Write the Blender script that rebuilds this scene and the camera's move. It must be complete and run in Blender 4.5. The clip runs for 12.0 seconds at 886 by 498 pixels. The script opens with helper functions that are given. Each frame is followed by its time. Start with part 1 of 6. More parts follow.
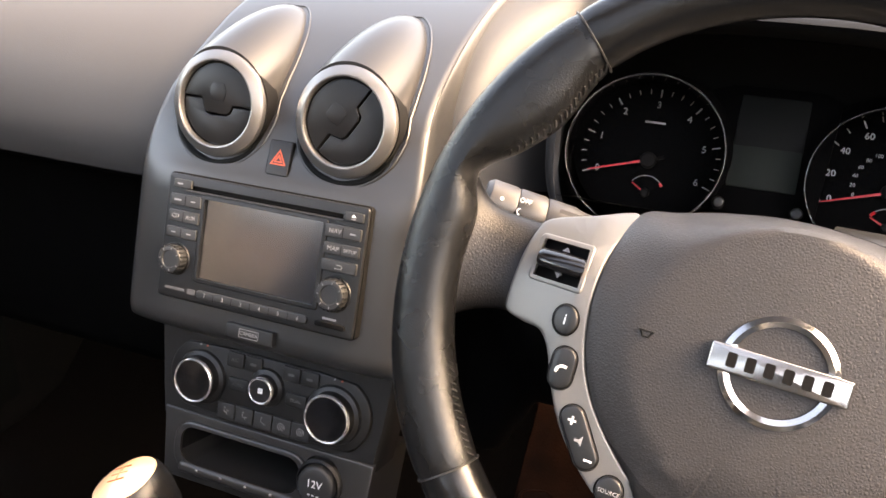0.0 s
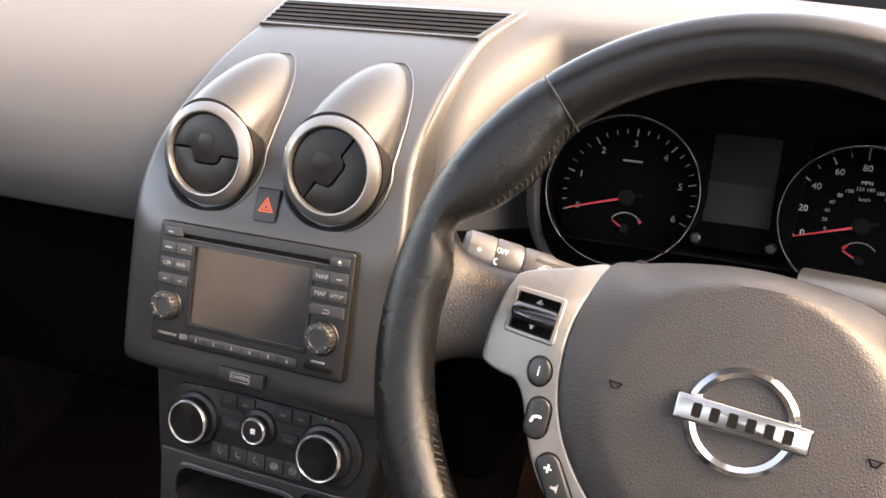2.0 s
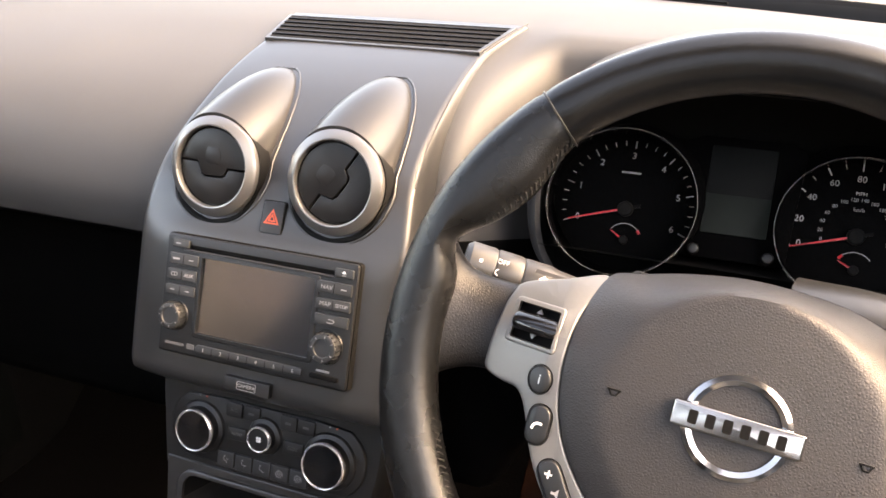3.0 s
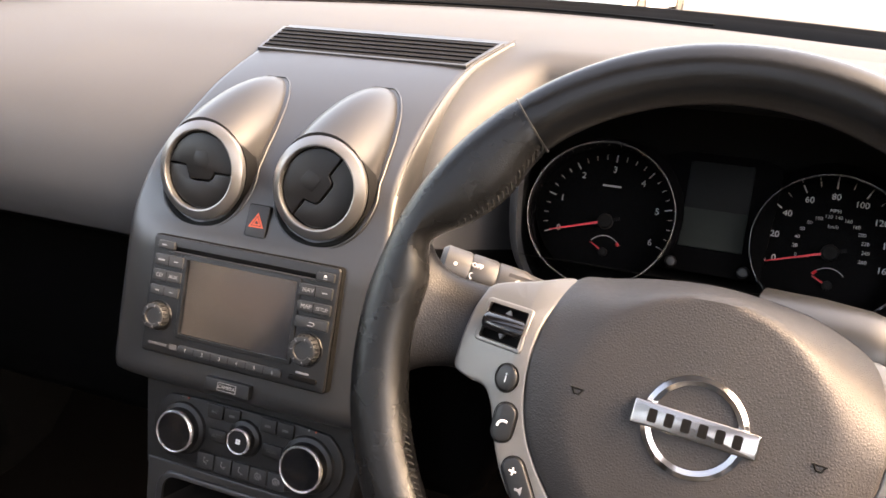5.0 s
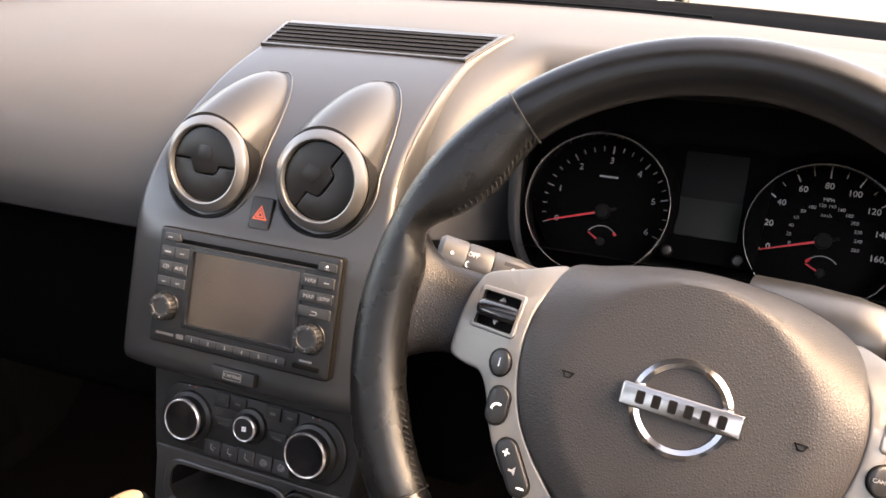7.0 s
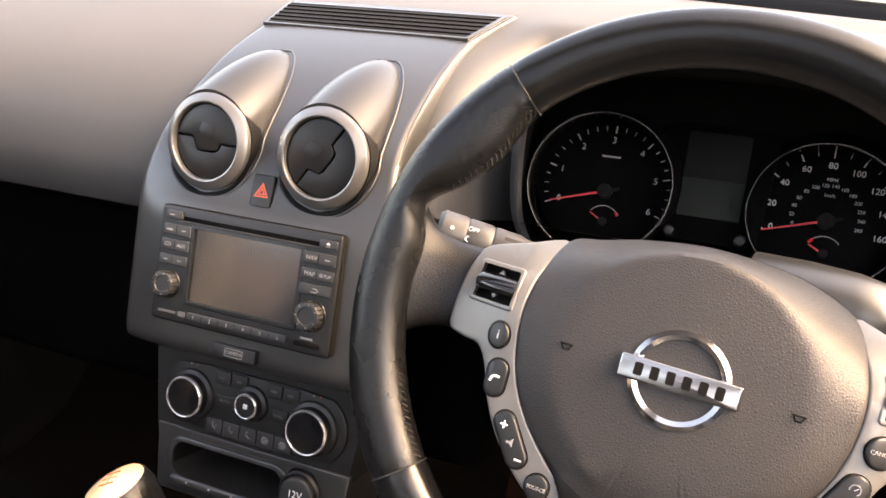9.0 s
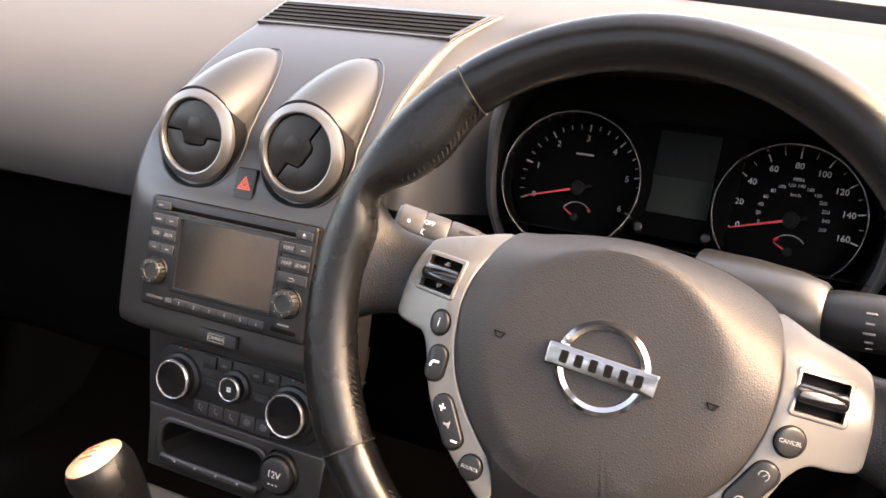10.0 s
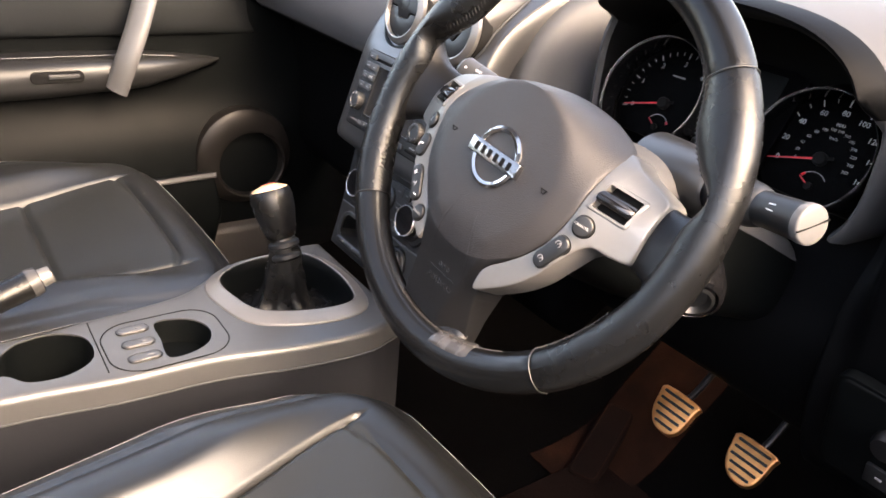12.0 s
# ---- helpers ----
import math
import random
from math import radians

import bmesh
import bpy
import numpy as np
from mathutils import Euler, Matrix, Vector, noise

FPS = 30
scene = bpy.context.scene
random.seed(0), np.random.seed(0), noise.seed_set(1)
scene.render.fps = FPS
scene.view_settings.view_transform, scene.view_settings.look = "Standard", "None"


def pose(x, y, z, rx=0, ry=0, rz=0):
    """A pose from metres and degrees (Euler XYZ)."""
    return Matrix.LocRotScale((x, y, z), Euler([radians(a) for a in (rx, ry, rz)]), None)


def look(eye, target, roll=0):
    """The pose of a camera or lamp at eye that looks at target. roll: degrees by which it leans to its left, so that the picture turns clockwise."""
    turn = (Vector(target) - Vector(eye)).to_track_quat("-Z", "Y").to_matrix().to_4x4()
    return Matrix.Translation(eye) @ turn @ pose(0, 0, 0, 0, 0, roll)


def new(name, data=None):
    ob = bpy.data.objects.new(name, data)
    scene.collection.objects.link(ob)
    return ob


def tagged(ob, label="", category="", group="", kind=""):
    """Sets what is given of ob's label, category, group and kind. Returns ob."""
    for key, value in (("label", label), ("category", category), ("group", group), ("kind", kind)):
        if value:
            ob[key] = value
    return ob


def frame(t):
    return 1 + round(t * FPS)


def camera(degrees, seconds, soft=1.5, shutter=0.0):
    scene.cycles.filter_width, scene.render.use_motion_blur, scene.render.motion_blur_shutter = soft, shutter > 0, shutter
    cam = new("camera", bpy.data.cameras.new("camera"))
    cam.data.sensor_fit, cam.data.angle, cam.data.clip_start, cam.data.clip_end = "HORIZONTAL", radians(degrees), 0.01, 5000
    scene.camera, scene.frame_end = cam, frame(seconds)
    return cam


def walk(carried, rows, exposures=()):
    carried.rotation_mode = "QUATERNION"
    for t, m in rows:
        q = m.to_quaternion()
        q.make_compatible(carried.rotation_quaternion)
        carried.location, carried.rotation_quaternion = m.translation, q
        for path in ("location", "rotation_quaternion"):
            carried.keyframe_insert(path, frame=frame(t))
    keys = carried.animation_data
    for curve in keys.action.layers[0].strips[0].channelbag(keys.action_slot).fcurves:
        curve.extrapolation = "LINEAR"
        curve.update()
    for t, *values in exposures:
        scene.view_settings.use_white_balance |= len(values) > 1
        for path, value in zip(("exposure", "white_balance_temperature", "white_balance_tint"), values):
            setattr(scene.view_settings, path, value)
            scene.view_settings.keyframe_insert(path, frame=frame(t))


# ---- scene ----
cam = camera(59.5, 12.0, soft=1.6)
PATH = [
    (0, (-0.038, -0.335, 0.832), (-0.677, 1.368, 0.0), 2.2),
    (0.5, (-0.039, -0.332, 0.845), (-0.676, 1.377, 0.023), 2.2),
    (1, (-0.033, -0.341, 0.856), (-0.668, 1.373, 0.044), 2.0),
    (1.5, (-0.027, -0.334, 0.856), (-0.664, 1.383, 0.052), 1.5),
    (2, (-0.026, -0.337, 0.859), (-0.667, 1.382, 0.061), 1.0),
    (2.5, (-0.021, -0.342, 0.862), (-0.667, 1.377, 0.071), 0.8),
    (3, (-0.023, -0.347, 0.865), (-0.671, 1.378, 0.089), 0.8),
    (5, (-0.004, -0.355, 0.859), (-0.657, 1.39, 0.132), 2.1),
    (5.5, (-0.001, -0.361, 0.86), (-0.66, 1.382, 0.133), 2.0),
    (6, (0.0, -0.365, 0.861), (-0.662, 1.375, 0.129), 1.8),
    (6.5, (0.004, -0.365, 0.862), (-0.663, 1.37, 0.124), 1.6),
    (8.5, (0.011, -0.366, 0.856), (-0.663, 1.358, 0.098), 1.6),
    (9, (0.012, -0.367, 0.852), (-0.665, 1.352, 0.086), 1.7),
    (9.5, (0.02, -0.372, 0.849), (-0.68, 1.335, 0.077), 1.7),
    (10, (0.066, -0.369, 0.861), (-0.677, 1.316, 0.081), 1.7),
    (10.5, (0.18, -0.381, 0.872), (-0.629, 1.266, 0.078), 1.8),
    (11, (0.259, -0.381, 0.868), (-0.823, 1.087, 0.047), 3.2),
    (11.5, (0.368, -0.383, 0.838), (-0.941, 0.857, -0.027), 5.9),
    (12, (0.445, -0.39, 0.842), (-0.978, 0.708, -0.034), 6.6),
]
walk(cam, [(t, look(eye, target, roll)) for t, eye, target, roll in PATH], exposures=[(0.0, 4.40, 9500, 19), (3.0, 4.34, 9500, 19), (5.0, 4.16, 9500, 20), (9.5, 4.24, 9700, 21), (11.0, 4.26, 9000, 20), (12.0, 4.22, 8100, 18)])

# ---- world and light ----
SUN_EL, SUN_AZ = 40.0, 80.0      # degrees: height, and turn to the right of straight ahead
world = bpy.data.worlds.new("sky")
scene.world = world
world.use_nodes = True
wn = world.node_tree
sky = wn.nodes.new("ShaderNodeTexSky")
sky.sky_type = "NISHITA"
sky.sun_disc = False
sky.sun_elevation, sky.sun_rotation = radians(SUN_EL), radians(SUN_AZ)
sky.dust_density, sky.air_density = 4.0, 1.0
wn.nodes["Background"].inputs["Strength"].default_value = 0.15
wn.links.new(sky.outputs[0], wn.nodes["Background"].inputs["Color"])
sun = new("sun", bpy.data.lights.new("sun", "SUN"))
sun.data.energy, sun.data.angle, sun.data.color = 0.055, radians(14), (1.0, 0.97, 0.94)
sa, se = radians(SUN_AZ), radians(SUN_EL)
sun.matrix_basis = look((4 * math.sin(sa), 4 * math.cos(sa), 4 * math.tan(se)), (0, 0, 0))


# ---- materials ----
def material(name, colour, rough=0.5, metal=0.0, grain=0.0, grain_size=0.002, cells=False, vary=0.12, vary_size=0.06,
             coat=0.0, specular=0.5, tint=(1.0, 1.0, 1.0), wear=0.0):
    """A procedural surface: base colour varied at two scales, roughness varied, fine relief."""
    m = bpy.data.materials.new(name)
    m.use_nodes = True
    t = m.node_tree
    n, link = t.nodes, t.links.new
    b = n["Principled BSDF"]
    b.inputs["Metallic"].default_value = metal
    b.inputs["Specular IOR Level"].default_value = specular
    b.inputs["Specular Tint"].default_value = (*tint, 1)
    b.inputs["Coat Weight"].default_value = coat
    b.inputs["Coat Roughness"].default_value = 0.15
    co = n.new("ShaderNodeTexCoord")
    big = n.new("ShaderNodeTexNoise")
    big.inputs["Scale"].default_value = 1.0 / vary_size
    big.inputs["Detail"].default_value = 5.0
    link(co.outputs["Object"], big.inputs["Vector"])
    ramp = n.new("ShaderNodeMapRange")
    ramp.inputs["From Min"].default_value, ramp.inputs["From Max"].default_value = 0.3, 0.7
    ramp.inputs["To Min"].default_value, ramp.inputs["To Max"].default_value = 1.0 - vary, 1.0 + vary
    link(big.outputs["Fac"], ramp.inputs["Value"])
    mul = n.new("ShaderNodeVectorMath")
    mul.operation = "SCALE"
    mul.inputs[0].default_value = colour
    link(ramp.outputs[0], mul.inputs["Scale"])
    link(mul.outputs[0], b.inputs["Base Color"])
    rr = n.new("ShaderNodeMapRange")
    rr.inputs["From Min"].default_value, rr.inputs["From Max"].default_value = 0.3, 0.7
    rr.inputs["To Min"].default_value, rr.inputs["To Max"].default_value = rough * (1 - 0.5 * vary - wear), min(1.0, rough * (1 + 0.5 * vary + wear))
    link(big.outputs["Fac"], rr.inputs["Value"])
    link(rr.outputs[0], b.inputs["Roughness"])
    if grain:
        if cells:
            tex = n.new("ShaderNodeTexVoronoi")
            tex.feature = "DISTANCE_TO_EDGE"
            tex.inputs["Scale"].default_value = 1.0 / grain_size
            warp = n.new("ShaderNodeTexNoise")
            warp.inputs["Scale"].default_value = 0.6 / grain_size
            link(co.outputs["Object"], warp.inputs["Vector"])
            mixv = n.new("ShaderNodeMixRGB")
            mixv.blend_type = "LINEAR_LIGHT"
            mixv.inputs[0].default_value = grain_size * 0.35
            link(co.outputs["Object"], mixv.inputs[1])
            link(warp.outputs["Color"], mixv.inputs[2])
            link(mixv.outputs[0], tex.inputs["Vector"])
            cl = n.new("ShaderNodeMapRange")
            cl.inputs["From Max"].default_value = 0.45
            link(tex.outputs["Distance"], cl.inputs["Value"])
            out = cl.outputs[0]
        else:
            tex = n.new("ShaderNodeTexNoise")
            tex.inputs["Scale"].default_value = 1.0 / grain_size
            tex.inputs["Detail"].default_value = 3.0
            link(co.outputs["Object"], tex.inputs["Vector"])
            out = tex.outputs["Fac"]
        bump = n.new("ShaderNodeBump")
        bump.inputs["Strength"].default_value = grain
        bump.inputs["Distance"].default_value = grain_size * 0.3
        link(out, bump.inputs["Height"])
        link(bump.outputs[0], b.inputs["Normal"])
    return m


def glass_material(name, tint):
    """Thin window glass: clear, with a little gloss."""
    m = bpy.data.materials.new(name)
    m.use_nodes = True
    n, link = m.node_tree.nodes, m.node_tree.links.new
    n.remove(n["Principled BSDF"])
    clear, gloss, mix = n.new("ShaderNodeBsdfTransparent"), n.new("ShaderNodeBsdfGlossy"), n.new("ShaderNodeMixShader")
    clear.inputs["Color"].default_value = (*tint, 1)
    gloss.inputs["Roughness"].default_value = 0.02
    mix.inputs[0].default_value = 0.05
    link(clear.outputs[0], mix.inputs[1])
    link(gloss.outputs[0], mix.inputs[2])
    link(mix.outputs[0], n["Material Output"].inputs["Surface"])
    return m


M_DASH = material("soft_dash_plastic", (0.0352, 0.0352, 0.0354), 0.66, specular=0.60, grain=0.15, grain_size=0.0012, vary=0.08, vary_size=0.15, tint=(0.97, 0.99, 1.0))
# M_DASH_LOW and M_DASH_MID: shade below the dash edge is put into the colour
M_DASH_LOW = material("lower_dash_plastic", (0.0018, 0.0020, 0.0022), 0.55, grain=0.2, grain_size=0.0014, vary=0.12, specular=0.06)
M_DASH_MID = material("shaded_dash_plastic", (0.0012, 0.0014, 0.0015), 0.55, grain=0.2, grain_size=0.0014, vary=0.1, specular=0.05)
M_STACK = material("satin_stack_paint", (0.0138, 0.0139, 0.0138), 0.36, specular=0.80, grain=0.06, grain_size=0.0008, vary=0.1, vary_size=0.05, tint=(0.98, 0.99, 0.98))
M_POD = material("pod_satin_paint", (0.036, 0.0358, 0.0354), 0.31, metal=0.45, grain=0.05, grain_size=0.0008, vary=0.06)
M_SILVER = material("satin_silver_trim", (0.138, 0.135, 0.127), 0.38, metal=0.40, grain=0.04, grain_size=0.0006, vary=0.05)
M_PALE = material("pale_grey_plastic", (0.036, 0.0355, 0.035), 0.4, grain=0.05, grain_size=0.001, vary=0.06)
M_FLAP = material("vent_flap_plastic", (0.0065, 0.0065, 0.0068), 0.32, specular=0.3, grain=0.06, grain_size=0.0008)
M_BRUSH = material("bright_ring", (0.235, 0.229, 0.219), 0.32, metal=0.85, vary=0.05)
M_SATIN = material("satin_chrome", (0.33, 0.326, 0.322), 0.22, metal=1.0, vary=0.05)
M_BLOCKER = material("dark_blocker_wall", (0.05, 0.05, 0.05), 0.9, grain=0.4, grain_size=0.01)
M_BRICK = material("sandy_brick", (0.20, 0.155, 0.13), 0.9, grain=0.4, grain_size=0.02, vary=0.15, vary_size=0.4)
M_WORN = material("worn_shiny_leather", (0.040, 0.038, 0.037), 0.26, grain=0.2, grain_size=0.003, vary=0.4, vary_size=0.008)
M_DIALRING = material("bright_dial_ring", (0.70, 0.69, 0.68), 0.22, metal=0.8, vary=0.03)
M_CHROME = material("chrome", (0.50, 0.495, 0.49), 0.15, metal=1.0, vary=0.03, wear=0.2)
M_BLACK = material("black_plastic", (0.0052, 0.0057, 0.0060), 0.42, grain=0.1, grain_size=0.0008, vary=0.15)
M_GLOSS = material("gloss_black_plastic", (0.005, 0.005, 0.0055), 0.14, vary=0.1)
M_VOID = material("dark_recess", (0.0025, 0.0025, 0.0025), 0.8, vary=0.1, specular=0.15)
M_BUTTON = material("grey_button_plastic", (0.0160, 0.0172, 0.0178), 0.45, grain=0.1, grain_size=0.0007, vary=0.1)
M_LEATHER = material("smooth_wheel_leather", (0.0044, 0.0045, 0.0046), 0.22, specular=0.32, grain=0.15, grain_size=0.0012, cells=True, vary=0.12, vary_size=0.03, wear=0.15, tint=(0.97, 1.0, 1.0))
M_GRIP = material("grained_grip_leather", (0.0042, 0.0043, 0.0044), 0.27, specular=0.34, grain=0.26, grain_size=0.0013, cells=True, vary=0.12, vary_size=0.03, wear=0.15, tint=(0.97, 1.0, 1.0))
M_SPOKE = material("matte_spoke_leather", (0.0048, 0.0047, 0.0048), 0.36, specular=0.25, grain=0.26, grain_size=0.0017, cells=True, vary=0.12, vary_size=0.03)
M_PAD = material("airbag_cover_plastic", (0.0215, 0.0202, 0.0200), 0.50, specular=0.40, grain=0.30, grain_size=0.0016, cells=True, vary=0.08, vary_size=0.05, wear=0.1)
M_TOE = material("red_brown_carpet", (0.0135, 0.0052, 0.0029), 0.95, grain=0.8, grain_size=0.003, vary=0.6, vary_size=0.05, specular=0.05)
M_ARMREST = material("glossy_armrest_vinyl", (0.0066, 0.0068, 0.0070), 0.34, specular=0.4, grain=0.08, grain_size=0.0012, vary=0.08, tint=(0.94, 0.98, 1.0))
M_HANDLE = material("cool_grey_handle_paint", (0.074, 0.075, 0.076), 0.36, metal=0.4, vary=0.05)
M_ENDCAP = material("pale_cap_plastic", (0.085, 0.084, 0.083), 0.45, grain=0.08, grain_size=0.0008, vary=0.05)
M_SILL = material("grey_brown_sill_plastic", (0.028, 0.025, 0.0225), 0.5, grain=0.15, grain_size=0.0012, vary=0.08)
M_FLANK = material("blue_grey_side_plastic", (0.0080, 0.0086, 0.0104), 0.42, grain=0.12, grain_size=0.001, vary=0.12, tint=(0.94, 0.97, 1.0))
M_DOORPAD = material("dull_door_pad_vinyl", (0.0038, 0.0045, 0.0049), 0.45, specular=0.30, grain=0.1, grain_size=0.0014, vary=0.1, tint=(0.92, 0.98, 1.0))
# cover plastic for the lower spoke, with its shade put into the colour
M_HUBFOOT = material("shaded_spoke_plastic", (0.0066, 0.0065, 0.0067), 0.42, specular=0.35, grain=0.16, grain_size=0.0016, cells=True, vary=0.1, vary_size=0.05)
M_SPEAKER = material("speaker_surround_plastic", (0.0058, 0.0052, 0.0047), 0.38, specular=0.22, grain=0.15, grain_size=0.0012, vary=0.08)
M_SEAT = material("black_seat_leather", (0.0058, 0.0061, 0.0060), 0.36, specular=0.50, grain=0.18, grain_size=0.0014, cells=True, vary=0.06, vary_size=0.08, wear=0.06, tint=(0.94, 0.98, 1.0))
M_SEAT_MID = material("grey_seat_leather", (0.0066, 0.0070, 0.0064), 0.44, specular=0.50, grain=0.18, grain_size=0.0014, cells=True, vary=0.06, vary_size=0.08, tint=(0.96, 1.0, 0.98))
M_STITCH = material("pale_thread", (0.20, 0.20, 0.20), 0.8)
M_THREAD = material("dark_thread", (0.013, 0.0125, 0.012), 0.6)
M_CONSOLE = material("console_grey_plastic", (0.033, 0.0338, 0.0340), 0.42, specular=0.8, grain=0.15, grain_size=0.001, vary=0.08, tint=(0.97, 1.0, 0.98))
# near-black base: the footwell's shade is put into the carpet colour
M_CARPET = material("shaded_carpet", (0.0011, 0.0009, 0.0008), 0.95, grain=0.8, grain_size=0.003, vary=0.35, vary_size=0.03, specular=0.03)
M_MAT = material("brown_floor_mat", (0.0060, 0.0030, 0.0022), 0.95, grain=0.8, grain_size=0.004, vary=0.4, vary_size=0.05, specular=0.05)
M_PEDAL = material("coppery_pedal_metal", (0.80, 0.36, 0.13), 0.35, metal=0.8, vary=0.15, vary_size=0.02)
M_WHITE = material("white_print", (0.75, 0.74, 0.72), 0.6, vary=0.03)
M_DIM = material("dim_grey_print", (0.24, 0.24, 0.24), 0.6, vary=0.03)
M_NUMERAL = material("numeral_print", (0.38, 0.375, 0.37), 0.6, vary=0.03)
M_KNOBRING = material("knob_ring_chrome", (0.62, 0.61, 0.60), 0.24, metal=0.8, vary=0.05)
M_FAINT = material("faint_grey_print", (0.085, 0.085, 0.085), 0.6, vary=0.03)
M_RED = material("red_needle", (0.46, 0.012, 0.020), 0.4, vary=0.05)
M_ORANGE = material("orange_print", (0.50, 0.075, 0.028), 0.45, vary=0.05)
M_SCREEN = material("screen_glass", (0.0065, 0.0070, 0.0082), 0.12, vary=0.06, specular=1.0, coat=1.0)
M_DOOR = material("black_door_card", (0.0013, 0.0018, 0.0019), 0.5, grain=0.2, grain_size=0.0016, vary=0.15, specular=0.08)
M_KEYPRINT = material("soft_white_print", (0.22, 0.217, 0.213), 0.6, vary=0.03)
M_LCD = material("lcd_glass", (0.0034, 0.0040, 0.0038), 0.5, vary=0.05, specular=0.1)
M_DIAL = material("dial_face", (0.0008, 0.0008, 0.0009), 0.6, vary=0.1, specular=0.03)
M_KNOBTOP = material("pale_amber_knob_top", (0.68, 0.42, 0.24), 0.25, coat=0.6, vary=0.1, vary_size=0.01)
M_HEADLINER = material("headliner_cloth", (0.33, 0.33, 0.33), 0.95, grain=0.3, grain_size=0.002)
M_TRIMWALL = material("grey_side_trim", (0.12, 0.115, 0.11), 0.7, grain=0.3, grain_size=0.002)
M_BONNET = material("silver_bonnet_paint", (0.20, 0.195, 0.185), 0.3, metal=0.3, coat=0.8, vary=0.02)
M_GROUND = material("grey_tarmac", (0.11, 0.105, 0.10), 0.9, grain=0.6, grain_size=0.02, vary=0.2, vary_size=1.5)
M_REDCAR = material("red_car_paint", (0.55, 0.02, 0.03), 0.2, coat=1.0, vary=0.03)
M_WHITECAR = material("white_car_paint", (0.75, 0.75, 0.75), 0.2, coat=1.0, vary=0.03)
M_TYRE = material("tyre_rubber", (0.015, 0.015, 0.015), 0.8)
M_GLASS = glass_material("clear_glass", (0.90, 0.91, 0.90))
M_ROOFGLASS = glass_material("tinted_roof_glass", (0.45, 0.45, 0.44))
M_WINDSCREEN = glass_material("tinted_windscreen_glass", (0.70, 0.70, 0.68))


# ---- mesh helpers ----
def part(name, bm, mat, parent=None, label="", smooth=True, angle=35.0):
    """Links a bmesh as one mesh object under a thing or a part."""
    me = bpy.data.meshes.new(name)
    bmesh.ops.remove_doubles(bm, verts=bm.verts, dist=1e-6)
    bmesh.ops.recalc_face_normals(bm, faces=bm.faces)
    for f in bm.faces:
        f.smooth = smooth
    if smooth:
        for e in bm.edges:
            if len(e.link_faces) == 2 and e.calc_face_angle(0.0) > radians(angle):
                e.smooth = False
    bm.to_mesh(me)
    bm.free()
    me.materials.append(mat)
    ob = new(name, me)
    if parent:
        ob.parent = parent
    if label:
        ob["label"] = label
    return ob


def thing(name, m, label, category, group="", kind=""):
    ob = new(name)
    ob.matrix_basis = m
    ob.empty_display_size = 0.02
    return tagged(ob, label, category, group, kind)


def spline(points, n=8, closed=False):
    """A smooth line through the points (any dimension)."""
    p = [np.array(q, float) for q in points]
    k = len(p)
    out = []
    for i in range(k if closed else k - 1):
        a, b, c, d = (p[(i + j) % k] if closed else p[min(max(i + j, 0), k - 1)] for j in (-1, 0, 1, 2))
        for s in range(n):
            t = s / n
            out.append(tuple(0.5 * (2 * b + (c - a) * t + (2 * a - 5 * b + 4 * c - d) * t * t + (3 * b - a - 3 * c + d) * t ** 3)))
    if not closed:
        out.append(tuple(p[-1]))
    return out


def rounded(w, h, r, n=5, cx=0.0, cy=0.0):
    """Outline of a rounded rectangle, counter-clockwise."""
    r = min(r, w / 2 - 1e-5, h / 2 - 1e-5)
    out = []
    for sx, sy, a0 in ((1, 1, 0), (-1, 1, 90), (-1, -1, 180), (1, -1, 270)):
        for i in range(n + 1):
            a = radians(a0 + 90 * i / n)
            out.append((cx + sx * (w / 2 - r) + r * math.cos(a), cy + sy * (h / 2 - r) + r * math.sin(a)))
    return out


def circle(r, n=32, cx=0.0, cy=0.0, ry=None):
    return [(cx + r * math.cos(2 * math.pi * i / n), cy + (ry or r) * math.sin(2 * math.pi * i / n)) for i in range(n)]


def area2(o):
    return sum(o[i - 1][0] * o[i][1] - o[i][0] * o[i - 1][1] for i in range(len(o)))


def inset(outline, d):
    """The outline moved inwards by d."""
    if area2(outline) < 0:
        d = -d
    out, k = [], len(outline)
    for i in range(k):
        p, q, r = Vector(outline[i - 1]), Vector(outline[i]), Vector(outline[(i + 1) % k])
        e1, e2 = (q - p), (r - q)
        n1 = Vector((-e1.y, e1.x)).normalized() if e1.length > 1e-9 else Vector((0, 0))
        n2 = Vector((-e2.y, e2.x)).normalized() if e2.length > 1e-9 else n1
        m = (n1 + n2)
        m = m.normalized() if m.length > 1e-6 else n1
        out.append(tuple(q + m * d / max(0.5, m.dot(n1) if n1.length else 1.0)))
    return out


